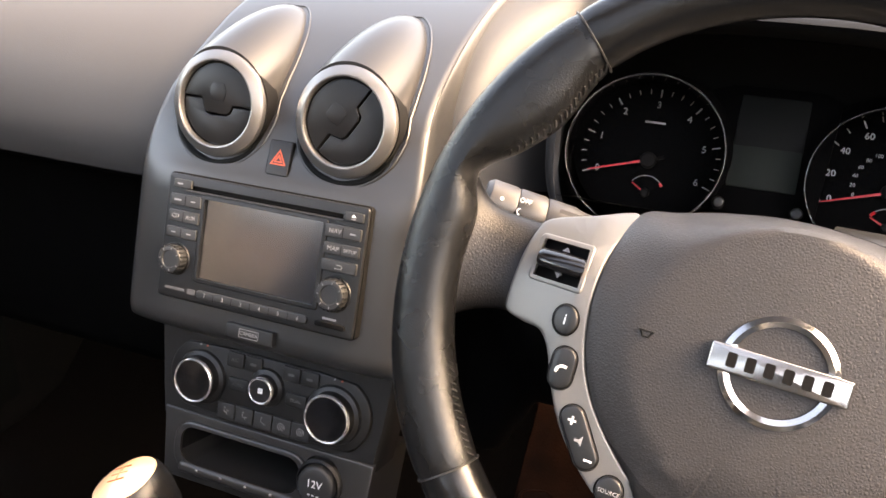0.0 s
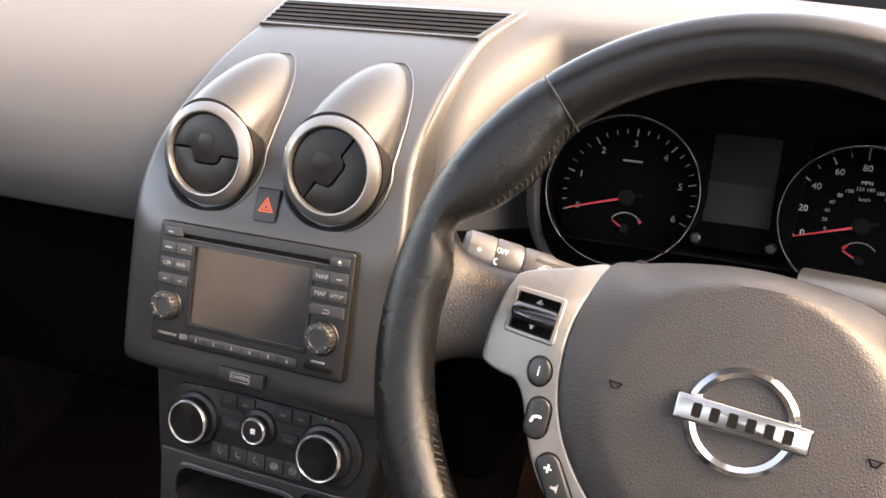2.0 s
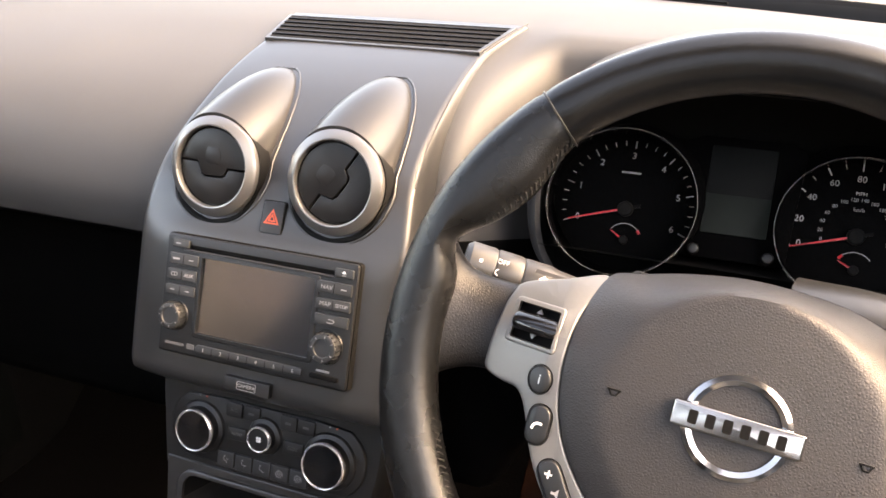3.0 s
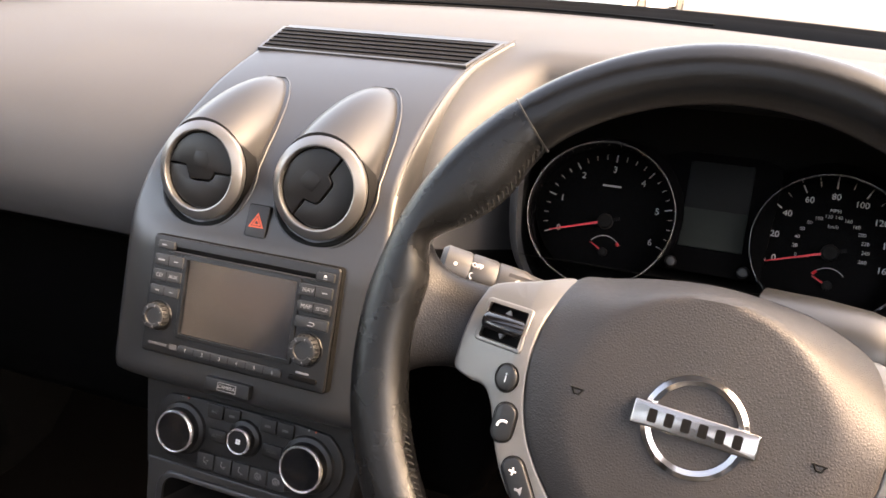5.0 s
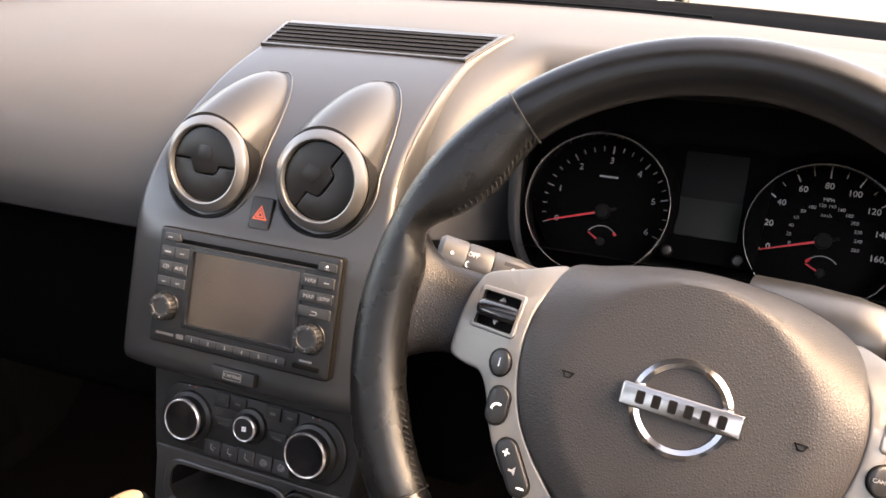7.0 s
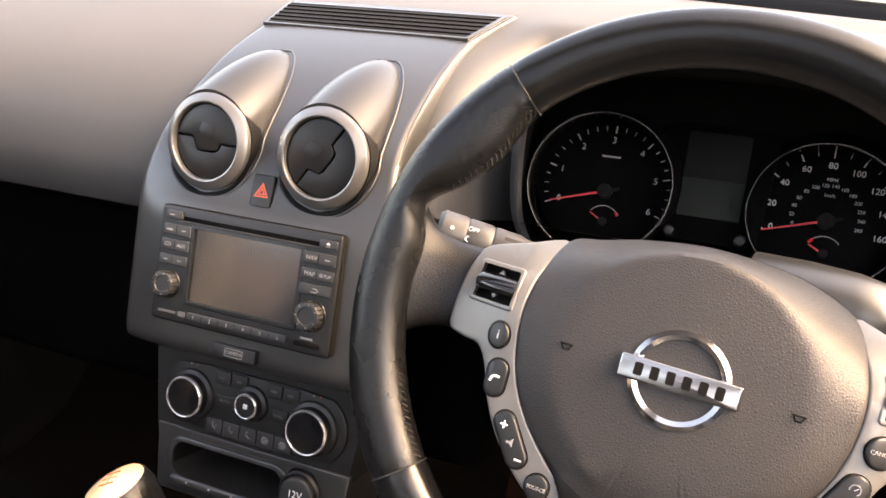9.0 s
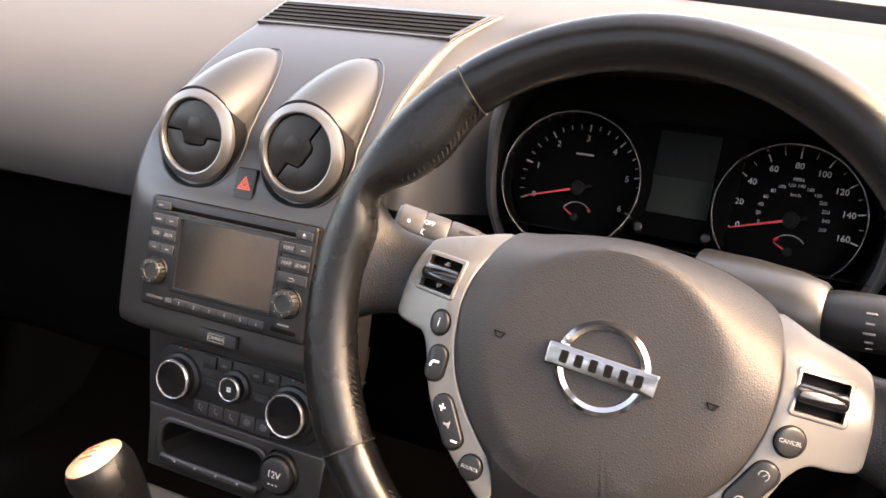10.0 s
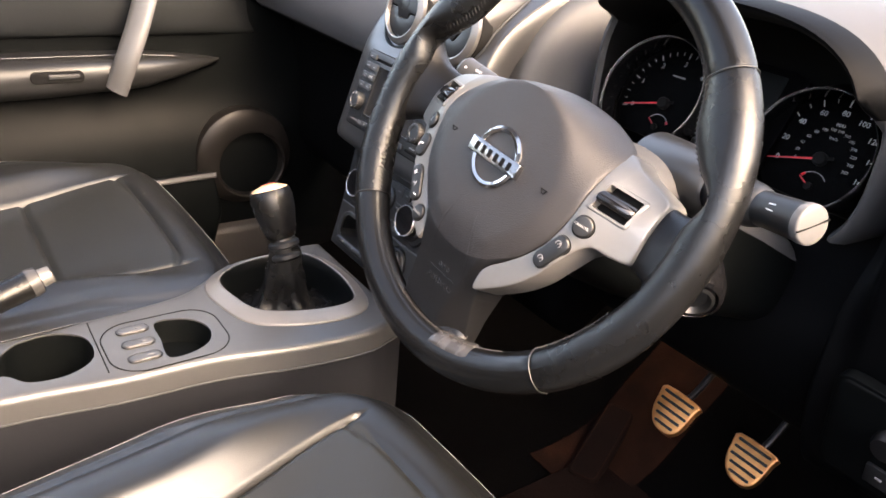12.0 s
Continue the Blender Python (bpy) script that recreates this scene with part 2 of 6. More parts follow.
def plate(outline, z0, z1, bevel=0.0, holes=(), m=None, bm=None, dome=0.0):
    """A slab in the local plane from z0 up to z1 with a rounded top edge and holes through it."""
    bm = bm or bmesh.new()
    m = m or Matrix()

    def ring(o, z):
        return [bm.verts.new(m @ Vector((x, y, z))) for x, y in o]

    def wall(a, b):
        for i in range(len(a)):
            bm.faces.new((a[i - 1], a[i], b[i], b[i - 1]))

    base = ring(outline, z0)
    last = base
    steps = [(0.0, z1)] if not bevel else [(bevel * (1 - math.cos(radians(a))), z1 - bevel * (1 - math.sin(radians(a)))) for a in (0, 30, 60, 90)]
    for d, z in steps:
        r = ring(inset(outline, d) if d else outline, z)
        wall(last, r)
        last = r
    tops = [last]
    for h in holes:
        t, b = ring(h, z1), ring(h, z0)
        wall(t, b)
        tops.append(t)
    if len(tops) == 1 and not dome:
        bm.faces.new(last)
    elif dome:
        o2 = [(v.co.copy()) for v in last]
        c = sum(o2, Vector()) / len(o2)
        up = (m.to_3x3() @ Vector((0, 0, 1))).normalized()
        prev = last
        for s in (0.75, 0.5, 0.25):
            r = [bm.verts.new(c + (q - c) * s + up * dome * (1 - s * s)) for q in o2]
            wall(prev, r)
            prev = r
        v = bm.verts.new(c + up * dome)
        for i in range(len(prev)):
            bm.faces.new((prev[i - 1], prev[i], v))
    else:
        edges = []
        for loop in tops:
            for i in range(len(loop)):
                e = bm.edges.get((loop[i - 1], loop[i])) or bm.edges.new((loop[i - 1], loop[i]))
                edges.append(e)
        bmesh.ops.triangle_fill(bm, edges=edges, use_beauty=True)
    return bm


def loft(rings, bm=None, closed=True, caps=True):
    """A skin over rings of points of equal count."""
    bm = bm or bmesh.new()
    rows = [[bm.verts.new(p) for p in r] for r in rings]
    for a, b in zip(rows, rows[1:]):
        for i in range(0 if closed else 1, len(a)):
            bm.faces.new((a[i - 1], a[i], b[i], b[i - 1]))
    if caps and closed:
        bm.faces.new(rows[0])
        bm.faces.new(rows[-1])
    return bm


def revolve(profile, n=48, m=None, bm=None, cap=False, arc=None):
    """Turns (radius, height) pairs round the local z axis."""
    bm = bm or bmesh.new()
    m = m or Matrix()
    if arc:
        return sheet([[m @ Vector((r * math.cos(radians(lerp(*arc, i / n))), r * math.sin(radians(lerp(*arc, i / n))), z)) for i in range(n + 1)] for r, z in profile], bm)
    rows = [[bm.verts.new(m @ Vector((r * math.cos(2 * math.pi * i / n), r * math.sin(2 * math.pi * i / n), z))) for i in range(n)] for r, z in profile]
    for a, b in zip(rows, rows[1:]):
        for i in range(n):
            bm.faces.new((a[i - 1], a[i], b[i], b[i - 1]))
    if cap:
        bm.faces.new(rows[-1])
        bm.faces.new(rows[0])
    return bm


def tube(points, radius, n=8, bm=None, closed=False, flat=1.0):
    """A round bar along points; radius a number or one for each point."""
    bm = bm or bmesh.new()
    p = [Vector(q) for q in points]
    k = len(p)
    rows, up = [], None
    for i in range(k):
        d = (p[(i + 1) % k] - p[i - 1]) if closed else (p[min(i + 1, k - 1)] - p[max(i - 1, 0)])
        d.normalize()
        if up is None:
            up = d.orthogonal().normalized()
        up = (up - d * up.dot(d)).normalized()
        side = d.cross(up)
        r = radius[i] if isinstance(radius, (list, tuple)) else radius
        rows.append([bm.verts.new(p[i] + r * (math.cos(2 * math.pi * j / n) * up + flat * math.sin(2 * math.pi * j / n) * side)) for j in range(n)])
    for i in range(k if closed else k - 1):
        a, b = rows[i], rows[(i + 1) % k]
        for j in range(n):
            bm.faces.new((a[j - 1], a[j], b[j], b[j - 1]))
    if not closed:
        bm.faces.new(rows[0])
        bm.faces.new(rows[-1])
    return bm


def sheet(grid, bm=None):
    """A skin over rows of points, open at the edges."""
    return loft(grid, bm, closed=False, caps=False)


def lettering(body, size, m, mat, parent, name="lettering", depth=0.0002, align="CENTER", label=""):
    """Raised writing in the local plane of m."""
    cu = bpy.data.curves.new("text", "FONT")
    cu.body, cu.size, cu.align_x, cu.align_y, cu.extrude = body, size, align, "CENTER", depth
    cu.resolution_u = 3
    tmp = new("text", cu)
    me = bpy.data.meshes.new_from_object(tmp.evaluated_get(bpy.context.evaluated_depsgraph_get()))
    bpy.data.objects.remove(tmp)
    me.transform(m)
    me.materials.append(mat)
    ob = new(name, me)
    ob.parent = parent
    if label:
        ob["label"] = label
    return ob


def at(x, y, z=0.0, turn=0.0):
    return pose(x, y, z, 0, 0, turn)


def face_plane(x, y, z, tilt):
    """A plane that faces the seats, leaning back by tilt degrees: local x to the right, y up, z outwards."""
    return pose(x, y, z, 90 - tilt, 0, 0)


# ---- large structure ----
XC = -0.372            # the car's middle plane
X_LEFT, X_RIGHT = -1.08, 0.335


def lerp(a, b, t):
    return a + (b - a) * t


def smoothstep(a, b, x):
    t = min(1.0, max(0.0, (x - a) / (b - a)))
    return t * t * (3 - 2 * t)


def screen_base(x):
    """How far ahead the windscreen meets the dashboard."""
    return 0.86 - 0.95 * (x - XC) ** 2


def build_ground():
    bm = bmesh.new()
    bmesh.ops.create_grid(bm, x_segments=20, y_segments=20, size=300.0, matrix=Matrix.Translation((0, 0, -0.38)))
    tagged(part("ground", bm, M_GROUND), "grey tarmac yard outside the car", "ground", kind="structure")


def build_outer_wall():
    # unseen wall added to cut low sky light through the open door
    bm = plate([(-6.0, -0.38), (6.0, -0.38), (6.0, 1.25), (-6.0, 1.25)], 0.0, 0.2, 0.02, m=pose(1.75, 0, 0, 90, 0, 90))
    tagged(part("wall_outside", bm, M_BLOCKER), "unseen dark wall added beside the car to block low sky", "wall", kind="structure")


def build_wall_behind():
    # unseen wall, added to warm reflections and dim the light from behind
    bm = plate([(-9.0, -0.38), (9.0, -0.38), (9.0, 2.3), (-9.0, 2.3)], 0.0, 0.3, 0.02, m=pose(-1.5, -7.0, 0, 90, 0, 0))
    tagged(part("wall_behind", bm, M_BRICK), "unseen sandy brick wall added behind the car", "wall", kind="structure")


def build_cabin():
    # floor pan with a sloping toe board, as one bent sheet with thickness
    line = [(-1.5, 0.0), (0.42, 0.0), (0.50, 0.02), (0.66, 0.16), (0.74, 0.30), (0.76, 0.62)]
    rings = []
    for x in (X_LEFT, -0.7, XC, -0.1, X_RIGHT):
        rings.append([(x, y, z) for y, z in line] + [(x, y + 0.01, z - 0.03) for y, z in reversed(line)])
    tagged(part("floor", loft(rings), M_CARPET), "carpeted car floor and toe board, footwell shade in its colour", "floor", kind="structure")
    # roof lining
    rows = []
    for i in range(9):
        y = -1.5 + 1.5 * i / 8
        z = 1.21 - 0.05 * ((y + 0.75) / 0.75) ** 2
        rows.append([(lerp(X_LEFT, X_RIGHT, j / 8), y, z - 0.06 * abs(2 * j / 8 - 1) ** 3) for j in range(9)])
    bm = sheet(rows)
    # opening and pane added in the unseen roof to let sky light in
    gap = [f for f in bm.faces if abs(f.calc_center_median().x - XC) < 0.45 and -1.2 < f.calc_center_median().y < -0.28]
    edge = [[v.co.copy() + Vector((0, 0, 0.012)) for v in f.verts] for f in gap]
    bmesh.ops.delete(bm, geom=gap, context="FACES")
    bmesh.ops.solidify(bm, geom=bm.faces[:], thickness=0.02)
    pane = bmesh.new()
    for quad in edge:
        pane.faces.new([pane.verts.new(q) for q in quad])
    pane = part("window_roof", pane, M_ROOFGLASS)
    pane.visible_shadow = False
    tagged(pane, "unseen tinted roof pane added to let in light from above", "roof window", kind="structure")
    tagged(part("ceiling", bm, M_HEADLINER), "pale cloth roof lining of the cabin", "ceiling", kind="structure")
    # rear wall of the cabin
    bm = bmesh.new()
    plate([(X_LEFT, 0.0), (X_RIGHT, 0.0), (X_RIGHT, 0.90), (X_LEFT, 0.90)], -0.02, 0.0, m=pose(0, -1.5, 0, 90, 0, 0), bm=bm)
    tagged(part("wall_rear", bm, M_TRIMWALL), "grey trim closing the cabin behind the seats", "wall", kind="structure")
    # sills and pillars: rear quarter on both sides, windscreen pillars
    for name, x in (("pillar_left", X_LEFT), ("pillar_right", X_RIGHT)):
        s = -1 if x == X_LEFT else 1
        bm = bmesh.new()
        p = spline([(x, 0.40, 0.74), (x - s * 0.02, 0.20, 0.90), (x - s * 0.06, 0.0, 1.06), (x - s * 0.10, -0.12, 1.15)], 5)
        tube(p, 0.035, 8, bm, flat=0.7)
        tagged(part(name, bm, M_TRIMWALL), "grey trimmed windscreen pillar", "pillar", kind="structure")
        bm = bmesh.new()
        plate([(-1.5, 0.0), (-0.72, 0.0), (-0.70, 0.72), (-0.78, 1.16), (-0.86, 1.16), (-0.82, 0.75 if s > 0 else 0.70), (-1.5, 0.75 if s > 0 else 0.70)], -0.03, 0.03, 0.01, m=Matrix.Translation((x, 0, 0)) @ pose(0, 0, 0, 90, 0, 90), bm=bm)
        tagged(part("wall_quarter_left" if s < 0 else "wall_quarter_right", bm, M_TRIMWALL), "grey trim behind the front door opening", "wall", kind="structure")
    bm = bmesh.new()
    plate(rounded(2.2, 0.10, 0.03, cx=-0.4, cy=0.0), -0.05, 0.06, 0.02, m=Matrix.Translation((X_RIGHT + 0.02, 0, 0.0)) @ pose(0, 0, 0, 90, 0, 90), bm=bm)
    tagged(part("trim_sill", bm, M_BLACK), "black plastic door sill", "sill", kind="structure")
    # kick panel on the passenger's side
    bm = bmesh.new()
    plate([(0.30, 0.0), (0.80, 0.0), (0.80, 0.76), (0.36, 0.76), (0.34, 0.50)], -0.015, 0.015, 0.005, m=Matrix.Translation((X_LEFT, 0, 0)) @ pose(0, 0, 0, 90, 0, 90), bm=bm)
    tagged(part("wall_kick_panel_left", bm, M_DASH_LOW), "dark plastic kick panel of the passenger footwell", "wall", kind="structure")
    # bulkhead side under the dashboard on the driver's outer side
    bm = bmesh.new()
    plate([(0.24, 0.0), (0.80, 0.0), (0.80, 0.74), (0.36, 0.74), (0.28, 0.50)], -0.015, 0.015, 0.005, m=Matrix.Translation((X_RIGHT + 0.01, 0, 0)) @ pose(0, 0, 0, 90, 0, 90), bm=bm)
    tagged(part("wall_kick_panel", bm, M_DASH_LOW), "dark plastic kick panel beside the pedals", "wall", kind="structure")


def build_windscreen():
    w = thing("window_windscreen", Matrix(), "curved clear windscreen with a black rubber seal", "windscreen", kind="structure")
    rows = []
    for k in (0, 1, 2, 3, 4):
        t = k / 4
        row = []
        for j in range(17):
            x = lerp(X_LEFT + 0.0, X_RIGHT, j / 16)
            yb = screen_base(x) + 0.02
            row.append((lerp(x, XC + (x - XC) * 0.82, t), lerp(yb, -0.02 - 0.28 * (x - XC) ** 2, t), lerp(0.772, 1.165, t) + 0.05 * math.sin(math.pi * t)))
        rows.append(row)
    bm = sheet(rows)
    bmesh.ops.solidify(bm, geom=bm.faces[:], thickness=0.005)
    g = part("pane", bm, M_WINDSCREEN, w, "clear laminated glass")
    g.visible_shadow = False
    line = [(x, screen_base(x) + 0.005, 0.774) for x in np.linspace(X_LEFT + 0.01, X_RIGHT - 0.01, 33)]
    part("seal", tube(line, 0.0095, 8, flat=2.0), M_VOID, w, "black rubber seal along the dashboard")


def build_bonnet():
    rows = []
    for i in range(10):
        t = i / 9
        row = []
        for j in range(21):
            x = lerp(XC - 0.80, XC + 0.80, j / 20)
            y = lerp(0.90, 1.85, t) - 0.35 * (x - XC) ** 2
            z = 0.765 + 0.012 * math.sin(math.pi * min(1, t * 1.3)) - 0.10 * t * t - 0.10 * abs((x - XC) / 0.8) ** 3
            row.append((x, y, z))
        rows.append(row)
    bm = sheet(rows)
    bmesh.ops.solidify(bm, geom=bm.faces[:], thickness=0.02)
    tagged(part("bonnet", bm, M_BONNET), "pale silver painted car bonnet beyond the windscreen", "bonnet")


def dash_profile(x):
    """Top to bottom outline (y, z) of the dashboard skin at x."""
    yb = screen_base(x)
    passenger = [(yb, 0.770), (lerp(yb, 0.45, 0.5), 0.775), (0.47, 0.766), (0.38, 0.748), (0.315, 0.727), (0.272, 0.703), (0.242, 0.671),
                 (0.226, 0.634), (0.223, 0.598), (0.243, 0.562), (0.310, 0.54), (0.332, 0.42), (0.335, 0.28), (0.40, 0.22)]
    middle = [(yb, 0.770), (lerp(yb, 0.47, 0.5), 0.776), (0.45, 0.769), (0.405, 0.758), (0.398, 0.73), (0.392, 0.69), (0.385, 0.65),
              (0.37, 0.60), (0.35, 0.55), (0.32, 0.50), (0.30, 0.46), (0.31, 0.40), (0.35, 0.34), (0.42, 0.31)]
    right = [(yb, 0.768), (lerp(yb, 0.42, 0.5), 0.772), (0.41, 0.766), (0.335, 0.751), (0.278, 0.728), (0.242, 0.698), (0.229, 0.664),
             (0.226, 0.625), (0.233, 0.580), (0.245, 0.53), (0.260, 0.47), (0.28, 0.40), (0.32, 0.34), (0.40, 0.31)]
    a = smoothstep(-0.240, -0.178, x)
    inner = [(yb, 0.768), (lerp(yb, 0.42, 0.5), 0.772), (0.42, 0.766), (0.365, 0.752), (0.328, 0.728), (0.306, 0.698), (0.298, 0.664),
             (0.294, 0.625), (0.288, 0.580), (0.265, 0.54), (0.26, 0.48), (0.27, 0.41), (0.31, 0.34), (0.40, 0.31)]
    b = smoothstep(0.164, 0.180, x)
    c = smoothstep(0.186, 0.216, x)
    return [tuple(lerp(lerp(np.array(p), np.array(m), a), lerp(np.array(i), np.array(r), c), b)) for p, m, i, r in zip(passenger, middle, inner, right)]


def build_dashboard():
    dash = thing("dashboard", pose(XC, 0.4, 0.0), "soft grey moulded plastic dashboard across the car", "dashboard")
    off = Matrix.Translation((-XC, -0.4, 0))
    xs = list(np.linspace(-1.07, -0.27, 26)) + list(np.linspace(-0.255, -0.18, 10)) + list(np.linspace(-0.15, 0.14, 8)) + list(np.linspace(0.152, 0.216, 22)) + list(np.linspace(0.224, 0.325, 12))
    rows = []
    for x in xs:
        rows.append([off @ Vector((x, y, z)) for y, z in spline(dash_profile(x), 4)])
    k0 = next(i for i, x in enumerate(xs) if x > -0.26)
    k1 = next(i for i, x in enumerate(xs) if x > 0.205)
    km = next(i for i, x in enumerate(xs) if x > -0.10)
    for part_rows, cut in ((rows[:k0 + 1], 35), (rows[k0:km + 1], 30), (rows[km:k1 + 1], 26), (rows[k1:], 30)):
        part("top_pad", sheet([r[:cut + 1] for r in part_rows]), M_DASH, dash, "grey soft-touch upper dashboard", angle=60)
        # shade under the rolled edge is coloured in with the darker plastic
        part("lower_panel", sheet([r[cut:] for r in part_rows]), M_DASH_MID if cut == 35 else M_DASH_LOW, dash, "lower dashboard panel, shade put into its dark colour", angle=60)
    # shallow line moulded along the windscreen
    line = [off @ Vector((x, screen_base(x) - 0.055, 0.7785)) for x in np.linspace(-0.95, -0.05, 30)]
    part("defroster_slot", tube(line, 0.0018, 6, flat=1.0), M_DASH_MID, dash, "dark demister slot")
    # end cap on the driver's outer side
    prof = dash_profile(0.325)
    o = [(y, z) for y, z in spline(prof, 3)]
    o = o + [(0.75, 0.31)]
    part("end_cap", plate(o, 0.0, 0.008, 0.002, m=off @ Matrix.Translation((0.323, 0, 0)) @ pose(0, 0, 0, 90, 0, 90)), M_DASH, dash)
    return dash


# instrument hood: rings of an arch round the dials
HX, HZ = -0.008, 0.652


def hood_ring(a, b, y_side, y_top, n=48, low=-32.0, power=0.66, flat=0.0):
    """One arch of the hood; flat lifts its outer side into the dashboard's level top."""
    out = []
    for i in range(n + 1):
        th = radians(lerp(low, 180 - low, i / n))
        s = math.sin(th)
        c = math.cos(th)
        x = HX + a * (abs(c) ** power) * (1 if c > 0 else -1)
        z = HZ + b * (abs(s) ** power) * (1 if s > 0 else -1)
        y = lerp(y_side, y_top, smoothstep(0.38, 0.66, s) if c < 0 else smoothstep(0.10, 0.42, s))
        if c > 0 and s > 0:
            z = lerp(z, HZ + 0.93 * b + 0.07 * b * s, flat * smoothstep(0.12, 0.40, s))
        out.append(Vector((x, y, z)))
    return out


def build_hood():
    base = Vector((HX, 0.30, 0.60))
    hood = thing("instrument_hood", Matrix.Translation(base), "grey hood round the instrument recess", "instrument hood")

    def local(rings):
        return [[p - base for p in r] for r in rings]

    lip = hood_ring(0.162, 0.109, 0.285, 0.234)
    outer = [lip,
             hood_ring(0.165, 0.1120, 0.279, 0.231),
             hood_ring(0.169, 0.1145, 0.280, 0.237),
             hood_ring(0.176, 0.117, 0.294, 0.265),
             hood_ring(0.180, 0.120, 0.325, 0.320, power=0.70, flat=0.70),
             hood_ring(0.186, 0.1215, 0.360, 0.390, power=0.75, flat=0.90),
             hood_ring(0.192, 0.1215, 0.400, 0.470, power=0.80, flat=1.0),
             hood_ring(0.196, 0.1185, 0.440, 0.560, power=0.85, flat=1.0)]
    lo, hi = 9, 37      # the overhanging part of the arch
    part("shell", sheet([r[lo:hi] for r in local(outer[3:])]), M_DASH, hood, "grey soft-touch hood shell", angle=60)
    for sl in (slice(0, lo + 1), slice(hi - 1, None)):
        part("flank", sheet([r[sl] for r in local(outer)]), M_DASH, hood, "grey rounded flank of the hood", angle=75)
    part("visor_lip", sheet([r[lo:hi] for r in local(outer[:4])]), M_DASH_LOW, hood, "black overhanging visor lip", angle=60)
    inner = [lip, hood_ring(0.161, 0.105, 0.292, 0.240), hood_ring(0.165, 0.094, 0.315, 0.290), hood_ring(0.170, 0.086, 0.345, 0.345), hood_ring(0.171, 0.082, 0.385, 0.385)]
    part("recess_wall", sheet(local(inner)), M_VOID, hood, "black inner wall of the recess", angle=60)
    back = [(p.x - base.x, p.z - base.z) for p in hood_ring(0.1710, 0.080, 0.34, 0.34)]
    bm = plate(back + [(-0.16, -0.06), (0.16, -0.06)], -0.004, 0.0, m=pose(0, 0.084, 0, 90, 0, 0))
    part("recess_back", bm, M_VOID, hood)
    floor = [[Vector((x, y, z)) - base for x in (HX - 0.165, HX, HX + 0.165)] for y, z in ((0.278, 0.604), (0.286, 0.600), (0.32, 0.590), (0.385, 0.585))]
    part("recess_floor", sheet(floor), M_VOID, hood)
    return hood


build_ground()
build_outer_wall()
build_wall_behind()
build_cabin()
build_windscreen()
build_bonnet()
build_dashboard()
build_hood()

# ---- centre stack ----
STACK_LINE = [  # y, z, half width, from the grille down to the lower lip
    (0.449, 0.7690, 0.1365), (0.435, 0.7665, 0.1335), (0.395, 0.7590, 0.1255), (0.360, 0.7515, 0.1195), (0.320, 0.7405, 0.1185), (0.280, 0.7260, 0.1185), (0.245, 0.708, 0.118),
    (0.215, 0.689, 0.118), (0.192, 0.668, 0.1195), (0.1755, 0.645, 0.1225), (0.1635, 0.622, 0.1245), (0.148, 0.575, 0.1255), (0.131, 0.520, 0.1265), (0.1235, 0.496, 0.1260), (0.125, 0.486, 0.1235), (0.140, 0.480, 0.121)]


